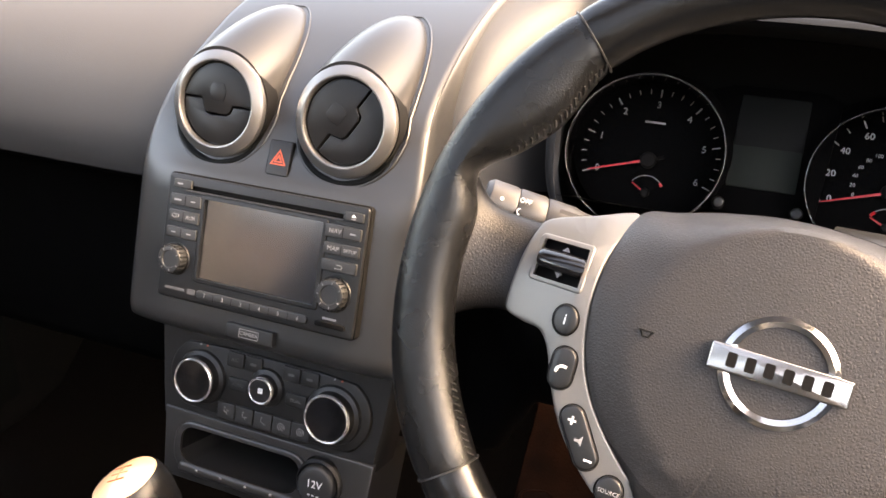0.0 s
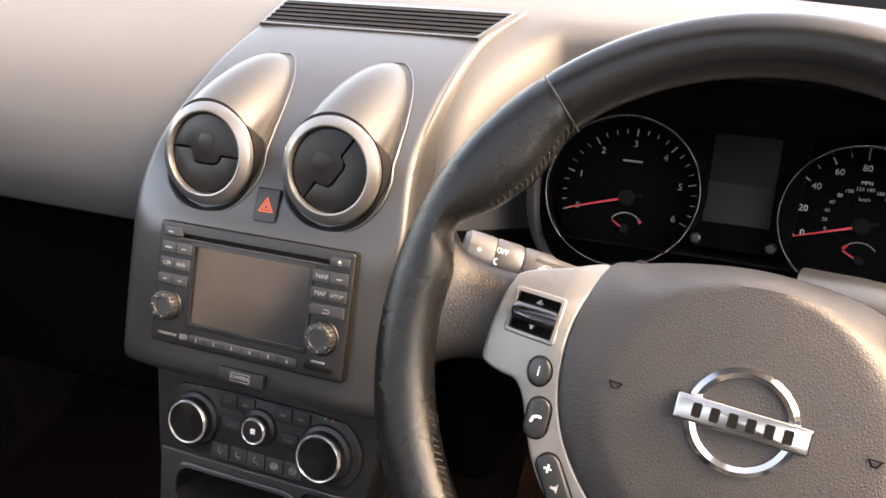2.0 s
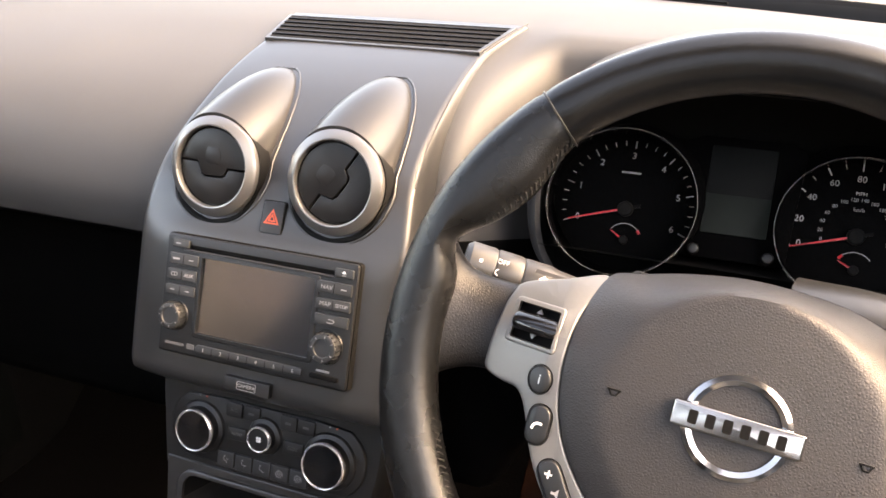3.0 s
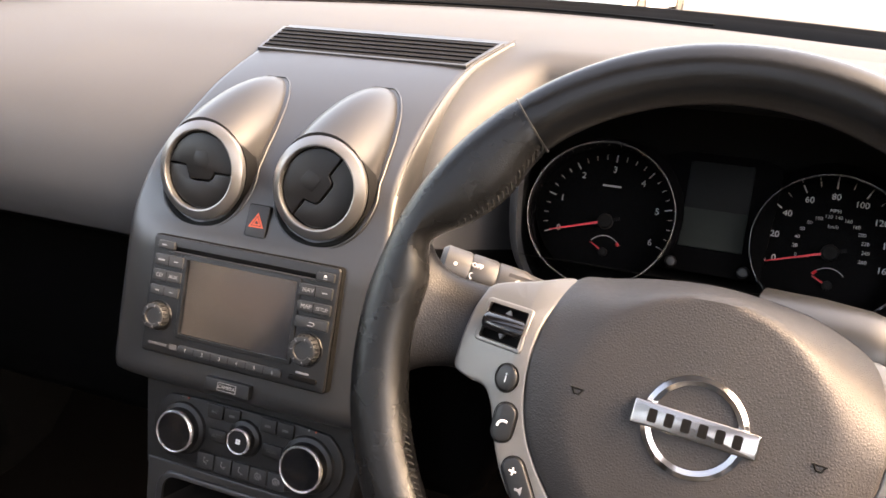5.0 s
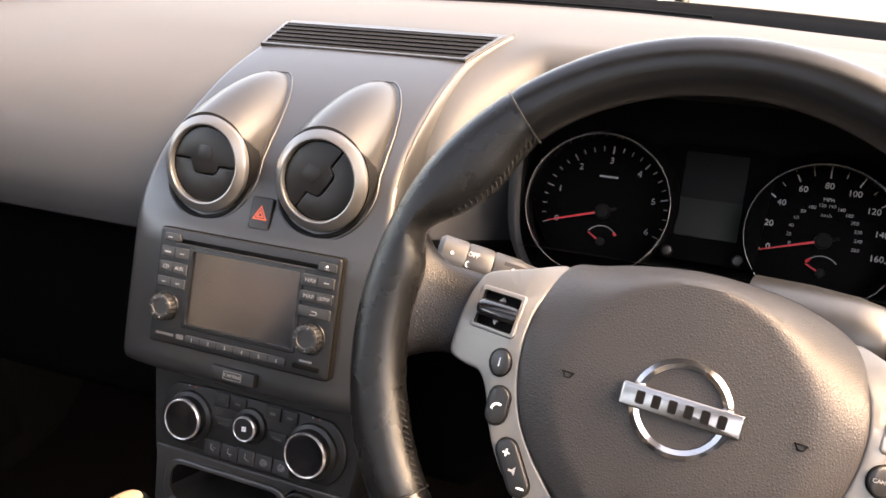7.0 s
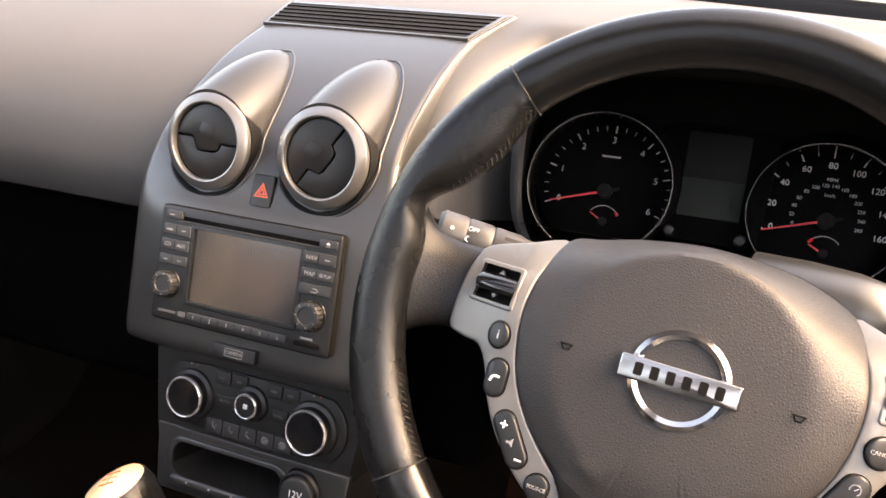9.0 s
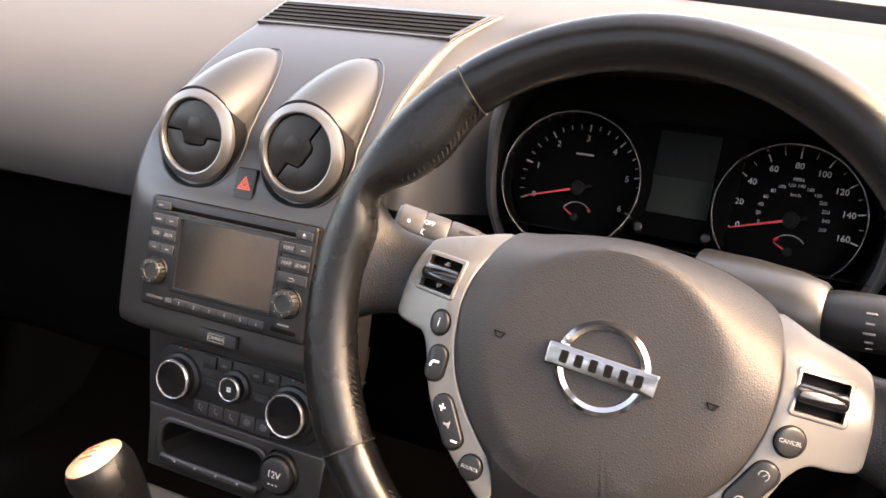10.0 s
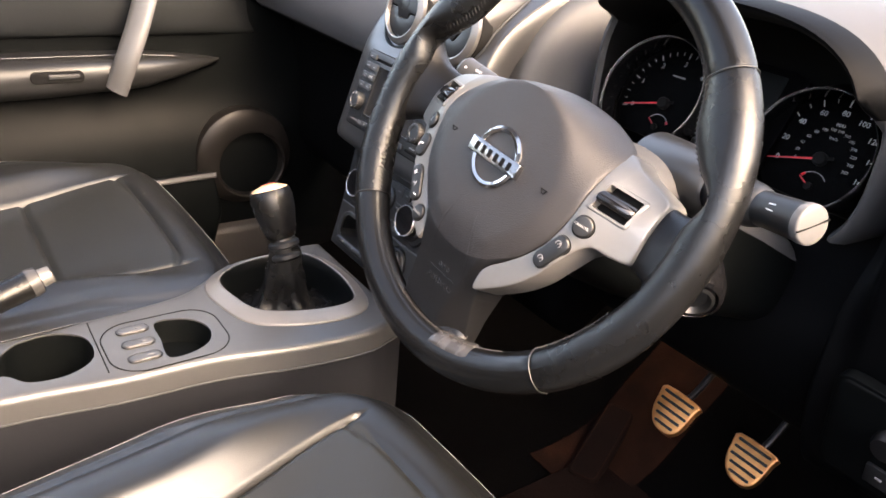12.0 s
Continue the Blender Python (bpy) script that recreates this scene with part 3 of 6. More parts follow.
def build_stack():
    st = thing("centre_stack", pose(XC, 0.20, 0.32), "dark satin centre console fascia between the seats", "centre console")
    off = Vector((XC, 0.20, 0.32))
    rows = []
    for y, z, h in spline(STACK_LINE, 4):
        row = [(-h - 0.0050, 0.032, -0.020), (-h - 0.0035, 0.020, -0.011), (-h - 0.0008, 0.007, -0.003)]
        wide = 0.0065 * smoothstep(0.73, 0.66, z)
        cross = [(u, 0, 0) for u in (-h + 0.002, -h + 0.006, -h + 0.012, -h + 0.02, -0.09, -0.07, -0.035, 0, 0.035, 0.07, 0.09, h - 0.02, h - 0.012, h - 0.006, h - 0.002)]
        full = 0.0075 * smoothstep(0.630, 0.612, z) * smoothstep(0.478, 0.500, z)
        bulge = [(a, (0.004 + full) * (a / h) ** 6 - full, -0.001 * (a / h) ** 4) for a, _, _ in cross]
        row = row + bulge + [(-a, b, c) for a, b, c in reversed(row)]
        rows.append([(a - wide * smoothstep(-0.08, -h, a), y + b - 0.20, z + c - 0.32) for a, b, c in row])
    part("upper_fascia", sheet(rows), M_STACK, st, "satin black fascia round the vents and the radio", angle=50)
    # bright line along both edges of the fascia
    for s in (1,):
        pts = [(s * (h + 0.0012), y + 0.004 - 0.20, z + 0.001 - 0.32) for y, z, h in spline(STACK_LINE[0:9], 4)]
        part("edge_trim", tube(pts, 0.0008, 6), M_PALE, st, "thin bright edge strip")
    # climate panel set back below it
    line = [(0.160, 0.492, 0.115), (0.153, 0.476, 0.116), (0.140, 0.430, 0.112), (0.133, 0.408, 0.109), (0.1268, 0.3875, 0.1065)]
    rows = []
    for y, z, h in spline(line, 4):
        row = [(-h - 0.003, 0.032, -0.006), (-h - 0.002, 0.02, -0.004), (-h, 0.004, -0.001)]
        cross = [(u, 0, 0) for u in (-h + 0.003, -h + 0.012, -0.05, 0, 0.05, h - 0.012, h - 0.003)]
        row = row + cross + [(-a, b, c) for a, b, c in reversed(row)]
        rows.append([(a - 0.005 * smoothstep(-0.09, -h, a), y + b - 0.20, z + c - 0.32) for a, b, c in row])
    # darker than the upper fascia: falling light from above is put into the colour
    part("lower_fascia", sheet(rows), M_BLACK, st, "panel behind the climate controls, shade put into its black", angle=50)
    # demister grille in the top: frame and slats
    g = pose(0, 0.3975 - 0.20, 0.7598 - 0.32, 11.3, 0, 0)
    hole = [(-0.114, -0.0350), (0.114, -0.0350), (0.127, 0.0350), (-0.127, 0.0350)]
    o = [(-0.1172, -0.0385), (0.1172, -0.0385), (0.1318, 0.0385), (-0.1318, 0.0385)]
    gr = part("grille_frame", plate(o, -0.004, 0.0010, 0.0006, holes=[hole], m=g), M_STACK, st, "grey frame of the demister grille")
    part("grille_bed", plate(hole, -0.003, 0.0004, m=g), M_VOID, gr)
    for k in range(5):
        v = -0.0250 + 0.0125 * k
        w = lerp(0.114, 0.127, (v + 0.035) / 0.070)
        part("slat", plate([(-w, v - 0.0014), (w, v - 0.0014), (w, v + 0.0014), (-w, v + 0.0014)], 0.0, 0.0018, 0.0004, m=g), M_DASH_LOW, gr)
    return st


def build_vent(x, turn, name_label):
    """A round air vent with a satin ring, a split flap and a tapering fairing behind it."""
    tilt = 14.0
    o = Vector((x, 0.1745, 0.6722))
    v = thing("air_vent", Matrix.Translation(o) @ pose(0, 0, 0, 90 - tilt, 0, 0), name_label, "air vent", group="air vents in the centre console")
    inv = (Matrix.Translation(o) @ pose(0, 0, 0, 90 - tilt, 0, 0)).inverted()
    prof = [(0.0338, -0.020), (0.0338, 0.0016), (0.0343, 0.0026), (0.0354, 0.0028), (0.0412, 0.0000), (0.0427, -0.0014), (0.0431, -0.005), (0.0420, -0.012)]
    part("ring", revolve(prof, 64), M_BRUSH, v, "satin silver ring")
    # black ring drawn as the shadow between ring and fairing
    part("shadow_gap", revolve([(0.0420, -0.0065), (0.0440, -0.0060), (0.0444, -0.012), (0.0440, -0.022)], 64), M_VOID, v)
    # crescent below the ring: the groove's shade built as a dark sheet
    rows = []
    ys, zs = [q[0] for q in reversed(STACK_LINE)], [q[1] for q in reversed(STACK_LINE)]
    for rad, lift in ((0.0420, None), (0.0440, 0.0005), (0.0460, 0.0018), (0.0480, 0.0020), (0.0490, 0.0014), (0.0495, -0.004)):
        row = []
        for k in range(57):
            a = radians(lerp(176, 352, k / 56))
            edge = smoothstep(0.0, 0.3, k / 56) * smoothstep(1.0, 0.7, k / 56)
            r = 0.0422 + (rad - 0.0422) * lerp(0.12, 1.0, edge)
            h = r * math.sin(a)
            z = o.z + h * math.cos(radians(tilt))
            skin = (o.y + (z - o.z) * math.tan(radians(tilt)) - float(np.interp(z, zs, ys))) * math.cos(radians(tilt))
            row.append((r * math.cos(a), h, -0.006 if lift is None else skin + lift))
        rows.append(row)
    part("collar", sheet(rows), M_DOOR, v, "dark crescent for the shaded groove under the ring", angle=60)
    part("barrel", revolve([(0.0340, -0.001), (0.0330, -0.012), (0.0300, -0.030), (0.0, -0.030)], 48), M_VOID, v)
    # flap in two halves with a stepped split
    r = 0.0324
    t = at(0, 0, 0, turn)
    step = [(-r, 0.0035), (-0.0155, 0.0035), (-0.0115, -0.0068), (-0.008, -0.0085), (0.008, -0.0085), (0.0118, -0.0068), (0.0145, -0.0010), (r, -0.0010)]
    up = [(r * math.cos(radians(a)), r * math.sin(radians(a))) for a in range(4, 176, 6)]
    dn = [(r * math.cos(radians(a)), r * math.sin(radians(a))) for a in range(187, 356, 6)]
    gap = 0.0007
    part("upper_flap", plate([(a, b + gap) for a, b in step] + up, -0.006, -0.001, 0.0008, m=t), M_FLAP, v)
    part("lower_flap", plate([(a, b - gap) for a, b in reversed(step)] + dn, -0.006, -0.0022, 0.0008, m=t), M_FLAP, v)
    part("thumb_nub", plate([(-0.008, 0.010), (-0.0055, 0.0165), (0.0055, 0.0165), (0.008, 0.010), (0.006, 0.002), (-0.006, 0.002)], -0.002, -0.0007, 0.0003, m=t), M_FLAP, v)
    # fairing running back over the fascia
    a0, a1 = o + Vector((0, 0.012, 0.002)), Vector((x, 0.312, 0.722))
    rings = []
    for k in range(15):
        s = k / 14
        c = a0.lerp(a1, s)
        rad = 0.0415 * max(0.0, 1 - s ** 2.2) ** 0.55 + 0.0004
        rings.append([inv @ (c + Vector((rad * 0.98 * math.cos(2 * math.pi * j / 40), 0.0, rad * math.sin(2 * math.pi * j / 40)))) for j in range(40)])
    part("fairing", loft(rings), M_POD, v, "satin grey tapering fairing", angle=60)
    # raised rim where the fairing meets the fascia
    near, far = [], []
    for k in range(4, 41):
        q = k / 40
        c = a0.lerp(a1, q)
        rad = 0.0415 * max(0.0, 1 - q ** 2.2) ** 0.55 + 0.0034
        dz = float(np.interp(c.y, ys, zs)) - c.z
        if abs(dz) < rad:
            w = math.sqrt(rad * rad - dz * dz)
            near.append(inv @ Vector((x - w, c.y, c.z + dz + 0.0004)))
            far.append(inv @ Vector((x + w, c.y, c.z + dz + 0.0004)))
    below = []
    for k in range(25):
        a = radians(lerp(350, 190, k / 24))
        r = lerp(0.0470, 0.0505, min(1.0, -1.6 * math.sin(a)))
        z = o.z + r * math.sin(a) * math.cos(radians(tilt))
        y = float(np.interp(z, zs, ys))
        below.append(inv @ Vector((x + r * math.cos(a), y - 0.0004, z)))
    part("fairing_rim", tube(near + far[::-1] + below, 0.0011, 8, closed=True), M_STACK, v, "thin raised rim round the fairing")
    return v


def build_hazard():
    m = face_plane(-0.3685, 0.1690, 0.6365, 26)
    h = thing("hazard_switch", m, "black hazard switch with an orange triangle", "switch")
    part("bezel", plate(rounded(0.0215, 0.029, 0.002), -0.006, 0.0004, 0.0003), M_VOID, h)
    part("button", plate(rounded(0.0196, 0.0272, 0.0015), 0.0, 0.0014, 0.0006), M_BLACK, h)
    tri = lambda r: [(r * math.cos(radians(a)), r * math.sin(radians(a)) - 0.0012) for a in (90, 210, 330)]
    part("triangle", plate(tri(0.0084), 0.0012, 0.0017, holes=[tri(0.0062)]), M_ORANGE, h, "orange warning triangle")
    part("inner_triangle", plate(tri(0.0044), 0.0012, 0.0017, holes=[tri(0.0024)]), M_ORANGE, h)


RADIO = face_plane(-0.3695, 0.1345, 0.568, 19)


def build_radio():
    r = thing("radio_unit", RADIO, "black touch-screen radio with buttons and two knobs", "radio")
    screen_hole = rounded(0.110, 0.0668, 0.002, cx=0.0005, cy=0.0018)
    slot = rounded(0.142, 0.0042, 0.0015, cx=-0.001, cy=0.0412)
    part("faceplate", plate(rounded(0.1825, 0.1020, 0.003), -0.012, 0.0030, 0.0014, holes=[screen_hole, slot]), M_BLACK, r)
    part("frame_gap", plate(rounded(0.1845, 0.1040, 0.004), -0.012, 0.0006, 0.0004), M_VOID, r)
    part("slot_bed", plate(rounded(0.144, 0.006, 0.001, cx=-0.001, cy=0.0412), -0.010, -0.004), M_VOID, r)
    part("slot_lip", plate(rounded(0.144, 0.0016, 0.0007, cx=-0.001, cy=0.0384), 0.0, 0.0044, 0.0006), M_BUTTON, r)
    part("screen_bezel", plate(rounded(0.1165, 0.0725, 0.003, cx=0.0005, cy=0.0018), 0.0, 0.0042, 0.0012, holes=[rounded(0.1085, 0.0652, 0.001, cx=0.0005, cy=0.0018)]), M_BLACK, r)
    part("screen", plate(rounded(0.112, 0.068, 0.001, cx=0.0005, cy=0.0018), -0.006, 0.0016), M_SCREEN, r, "dark reflective display, switched off")

    def key(cx, cy, w, h, marks=(), split=False):
        b = part("button", plate(rounded(w, h, 0.0012, cx=cx, cy=cy), 0.002, 0.0052, 0.0008), M_BUTTON, r)
        if split:
            part("split", plate(rounded(0.0006, h * 0.8, 0.0002, cx=cx, cy=cy), 0.005, 0.0054), M_VOID, b)
        for text, dx, dy, size in marks:
            if text == "bar":
                part("mark", plate(rounded(size * 1.6, size * 0.35, 0.0002, cx=cx + dx, cy=cy + dy), 0.0050, 0.0054), M_DIM, b)
            elif text == "tri":
                part("mark", plate([(cx + dx - size, cy + dy - size * .5), (cx + dx + size, cy + dy - size * .5), (cx + dx, cy + dy + size * .7)], 0.005, 0.0054), M_WHITE, b)
            else:
                lettering(text, size, at(cx + dx, cy + dy, 0.0053), M_KEYPRINT if size > 0.0042 else M_DIM, b)
        return b

    key(-0.0762, 0.0434, 0.017, 0.0072, [("bar", -0.002, 0, 0.003)])
    key(-0.0715, 0.0302, 0.0295, 0.0098, [("bar", -0.0075, 0.0, 0.0042), ("bar", 0.0075, 0, 0.0026)], True)
    key(-0.0720, 0.0168, 0.0295, 0.0098, [("CD", -0.0075, 0, 0.0048), ("AUX", 0.007, 0, 0.0045)], True)
    key(-0.0725, 0.0034, 0.0295, 0.0090, [("bar", -0.0075, 0, 0.0026), ("bar", 0.0075, 0, 0.0026)], True)
    e = key(0.0798, 0.0424, 0.016, 0.0072, [("tri", 0, 0.0008, 0.0018)])
    part("mark", plate(rounded(0.0036, 0.0007, 0.0002, cx=0.0798, cy=0.0408), 0.005, 0.0054), M_KEYPRINT, e)
    key(0.0725, 0.0294, 0.0305, 0.0098, [("NAV", -0.0065, 0, 0.0052), ("bar", 0.0085, 0, 0.003)], True)
    key(0.0728, 0.0160, 0.0305, 0.0090, [("MAP", -0.0068, 0, 0.0052), ("SETUP", 0.0078, 0, 0.0040)], True)
    b = key(0.0727, 0.0032, 0.0300, 0.0092)
    part("mark", tube([(0.0695, 0.0014, 0.0053), (0.0745, 0.0014, 0.0053), (0.076, 0.0027, 0.0053), (0.0745, 0.0042, 0.0053), (0.0708, 0.0042, 0.0053)], 0.0004, 5), M_KEYPRINT, b)
    # row of preset keys
    bar = part("preset_bar", plate(rounded(0.1035, 0.0072, 0.0030, cx=0.0, cy=-0.0434), 0.002, 0.0046, 0.0010), M_BUTTON, r)
    for k in range(6):
        lettering(str(k + 1), 0.0046, at(-0.0435 + 0.0174 * k, -0.0434, 0.0048), M_KEYPRINT, bar)
        if k:
            part("split", plate(rounded(0.0006, 0.006, 0.0002, cx=-0.0522 + 0.0174 * k, cy=-0.0434), 0.0044, 0.0048), M_VOID, bar)
    # knobs
    for cx, cy, rad in ((-0.0762, -0.0185, 0.0114), (0.0712, -0.0185, 0.0122)):
        part("knob_well", revolve([(rad + 0.0022, 0.0030), (rad + 0.0016, 0.0038), (rad + 0.0008, 0.0020)], 40, at(cx, cy)), M_BLACK, r)
        prof = [(rad, 0.001), (rad, 0.0095), (rad - 0.0010, 0.0115), (rad - 0.0025, 0.0120), (rad * 0.62, 0.0118), (rad * 0.58, 0.0108), (0.0, 0.0108)]
        k = part("knob", revolve(prof, 48, at(cx, cy)), M_BUTTON, r, "ribbed rotary knob")
        for j in range(20):
            a = 2 * math.pi * j / 20
            part("rib", plate(rounded(0.0012, 0.0014, 0.0004), 0.0015, 0.0112, 0.0003, m=at(cx, cy) @ pose(0, 0, 0, 0, 0, math.degrees(a)) @ at(rad, 0)), M_BLACK, k)
        for j in range(7):
            a = radians(-60 + 50 * j)
            part("tick", plate(rounded(0.0007, 0.0018, 0.0003), 0.0106, 0.0122, m=at(cx, cy) @ pose(0, 0, 0, 0, 0, math.degrees(a)) @ at(0, rad * 0.78)), M_KEYPRINT, k)
    part("card_slot", plate(rounded(0.026, 0.0042, 0.0018, cx=0.0715, cy=-0.0432), 0.002, 0.0050, 0.0008), M_VOID, r, "card slot under the knob")
    part("mark", plate(rounded(0.0120, 0.0016, 0.0004, cx=0.0700, cy=-0.0385), 0.0028, 0.0034), M_DIM, r)
    part("mark", plate(rounded(0.0190, 0.0022, 0.0006, cx=-0.0740, cy=-0.0432), 0.0028, 0.0034), M_FAINT, r)
    part("mark", plate(rounded(0.0075, 0.0044, 0.0006, cx=-0.0575, cy=-0.0432), 0.0028, 0.0034), M_FAINT, r)


def build_camera_button():
    c = thing("camera_button", RADIO @ at(-0.0005, -0.0672, -0.002), "black button with a framed white word", "button")
    part("cap", plate(rounded(0.044, 0.0120, 0.0012), -0.005, 0.0022, 0.0006), M_BLACK, c)
    part("outline", plate(rounded(0.0185, 0.0072, 0.0008), 0.0018, 0.0026, holes=[rounded(0.0176, 0.0063, 0.0005)]), M_KEYPRINT, c)
    lettering("CAMERA", 0.0043, at(0, 0, 0.0024), M_KEYPRINT, c)


CLIMATE = face_plane(-0.372, 0.1395, 0.430, 16.5)


def build_climate():
    c = thing("climate_controls", CLIMATE, "black climate control panel with three silver-ringed knobs", "climate controls")
    # raised black panel: two round ends and a bar between them
    left, right = (-0.0690, -0.0005), (0.0645, -0.0010)
    o = []
    for a in range(-60, 61, 10):
        o.append((right[0] + 0.0345 * math.cos(radians(a)), right[1] + 0.0345 * math.sin(radians(a))))
    for x in (0.05, 0.02, -0.02, -0.05):
        o.append((x, 0.0315))
    for a in range(120, 241, 10):
        o.append((left[0] + 0.0345 * math.cos(radians(a)), left[1] + 0.0345 * math.sin(radians(a))))
    for x in (-0.05, -0.02, 0.02, 0.05):
        o.append((x, -0.0315))
    part("panel", plate(o, -0.010, 0.0035, 0.0015), M_BLACK, c)

    def knob(cx, cy, rad, tall, cap):
        k = part("knob", revolve([(rad + 0.006, 0.003), (rad + 0.0045, 0.006), (rad + 0.001, 0.0075), (rad, tall - 0.001)], 56, at(cx, cy)), M_BLACK, c)
        part("ring", revolve([(rad + 0.0002, tall - 0.004), (rad + 0.0003, tall), (rad - 0.0008, tall + 0.0011), (rad - 0.0016, tall + 0.0008), (rad - 0.0021, tall - 0.0005)], 56, at(cx, cy)), M_KNOBRING, k, "bright ring")
        part("cap", revolve([(rad - 0.0018, tall), (rad - 0.0026, tall + 0.0001), (0.0, tall - 0.0004)], 48, at(cx, cy)), cap, k, "dark display cap")
        return k

    knob(-0.0690, -0.0005, 0.0196, 0.0170, M_GLOSS)
    knob(0.0645, -0.0018, 0.0206, 0.0170, M_GLOSS)
    f = knob(-0.0015, 0.0060, 0.0118, 0.0150, M_BLACK)
    for a in (45, 135, 225, 315):
        part("fan_blade", plate(circle(0.0013, 12, 0.0017 * math.cos(radians(a)), 0.0017 * math.sin(radians(a))), 0.0, 0.0004, m=at(-0.0015, 0.0060, 0.0146)), M_WHITE, f)
    for x, y, w, h in ((-0.035, 0.0235, 0.017, 0.0135), (-0.0165, 0.0235, 0.017, 0.0135), (0.0215, 0.0235, 0.017, 0.0135), (0.0395, 0.0235, 0.017, 0.0135), (-0.030, 0.0015, 0.020, 0.012), (0.0285, 0.0015, 0.020, 0.012)):
        b = part("button", plate(rounded(w, h, 0.0015, cx=x, cy=y), 0.0025, 0.0056, 0.0008), M_BLACK, c)
        if (x, y) == (-0.030, 0.0015):
            lettering("AUTO", 0.0042, at(x, y, 0.0058), M_FAINT, b)
        elif (x, y) == (0.0285, 0.0015):
            lettering("DUAL", 0.0042, at(x, y, 0.0058), M_FAINT, b)
        elif x == -0.035:
            lettering("A/C", 0.0046, at(x, y, 0.0058), M_FAINT, b)
        else:
            part("mark", plate(rounded(0.006, 0.0022, 0.0006, cx=x, cy=y), 0.0054, 0.0059), M_FAINT, b)
    for k in range(5):
        x = -0.0395 + 0.0190 * k
        b = part("button", plate(rounded(0.0182, 0.0150, 0.0015, cx=x, cy=-0.0245), 0.0025, 0.0062, 0.0009), M_BUTTON, c)
        mk = plate(circle(0.0008, 12, x - 0.0010, -0.0214), 0.006, 0.0064)
        if k < 3:
            tube(spline([(x - 0.0016, -0.0228, 0.0063), (x - 0.0012, -0.0252, 0.0063), (x + 0.0010, -0.0258, 0.0063), (x + 0.0016, -0.0274, 0.0063)], 4), 0.00038, 5, mk)
            tube([(x + 0.0034, -0.0236 - 0.0016 * k, 0.0063), (x + 0.0012, -0.0236 - 0.0016 * k, 0.0063)], 0.00034, 5, mk)
        else:
            for dx in (-0.0018, 0.0, 0.0018):
                tube(spline([(x + dx, -0.0278, 0.0063), (x + dx - 0.0006, -0.0262, 0.0063), (x + dx + 0.0006, -0.0246, 0.0063), (x + dx, -0.0230, 0.0063)], 4), 0.00034, 5, mk)
            tube(spline([(x - 0.0034, -0.0262, 0.0063), (x - 0.0030, -0.0228, 0.0063), (x, -0.0216, 0.0063), (x + 0.0030, -0.0228, 0.0063), (x + 0.0034, -0.0262, 0.0063)], 4), 0.00034, 5, mk)
        part("mark", mk, M_KEYPRINT, b)
    for x, mat in ((-0.073, M_DIM), (-0.066, M_ORANGE), (0.062, M_DIM), (0.069, M_ORANGE)):
        part("mark", plate(circle(0.0009, 10, x, 0.0292), 0.003, 0.0042), mat, c)


def build_tray():
    m = face_plane(-0.3720, 0.1165, 0.3610, 17)
    t = thing("storage_tray", m, "open storage slot with a ribbed lip below the climate panel", "storage tray")
    inner = rounded(0.124, 0.034, 0.013, 6, cx=-0.0225, cy=0.006)
    panel = [(-0.1065, 0.0355), (0.1065, 0.0355), (0.1025, -0.030), (-0.1025, -0.030)]
    part("panel", plate(panel, -0.075, 0.0, 0.002, holes=[inner, circle(0.0185, 24, 0.0590, 0.0135)]), M_STACK, t, "satin black lower panel")
    part("bezel", plate(rounded(0.140, 0.050, 0.020, 6, cx=-0.0225, cy=0.003), -0.003, 0.0030, 0.0025, holes=[inner]), M_STACK, t)
    rings = [[(x, y, 0.0) for x, y in inner], [(x * 0.99, y - 0.004, -0.07) for x, y in inner]]
    bm = bmesh.new()
    rows = [[bm.verts.new(p) for p in r] for r in rings]
    for i in range(len(inner)):
        bm.faces.new((rows[0][i - 1], rows[0][i], rows[1][i], rows[1][i - 1]))
    bm.faces.new(rows[1])
    part("pocket", bm, M_VOID, t)
    part("lip", plate(rounded(0.122, 0.010, 0.004, cx=-0.0225, cy=-0.0160), 0.0, 0.0065, 0.003), M_STACK, t)
    for k in range(4):
        part("rib", plate(rounded(0.0026, 0.0020, 0.0006, cx=-0.062 + 0.026 * k, cy=-0.0145), 0.005, 0.0075, 0.0005), M_DIM, t)
    s = thing("power_socket", face_plane(-0.3130, 0.1165, 0.3690, 17), "round black twelve volt socket cover", "power socket")
    part("cover", plate(circle(0.0175, 40), -0.008, 0.008, 0.003, dome=0.001), M_BUTTON, s)
    part("collar", revolve([(0.0215, -0.006), (0.0215, 0.001), (0.0198, 0.003), (0.0180, 0.001)], 40), M_BLACK, s)
    lettering("12V", 0.0095, at(0, 0.002, 0.0088), M_WHITE, s)
    for k in (-1, 0, 1):
        part("mark", plate(rounded(0.0022, 0.001, 0.0003, cx=0.0042 * k, cy=-0.0078), 0.0080, 0.0090), M_WHITE, s)


build_stack()
build_vent(XC - 0.0570, 0, "round air vent with a satin silver ring, flap level")
build_vent(XC + 0.0585, 55, "round air vent with a satin silver ring, flap turned")
build_hazard()
build_radio()
build_camera_button()
build_climate()
build_tray()

# ---- steering wheel, column and stalks ----
WHEEL = face_plane(0.0, 0.0, 0.640, 25) @ at(0, 0, 0, -5.5) @ pose(0, 0, 0, 0, 2.2, 0)
M_SEAM = material("seam_leather", (0.022, 0.021, 0.020), 0.4)


def dish(u, v):
    """How far the spokes and their trims fall back from the hub's face."""
    return -0.45 * max(0.0, abs(u) - 0.095) - 14.0 * max(0.0, v - 0.005) ** 2


RIM_R, RIM_W = 0.1759, -0.0204
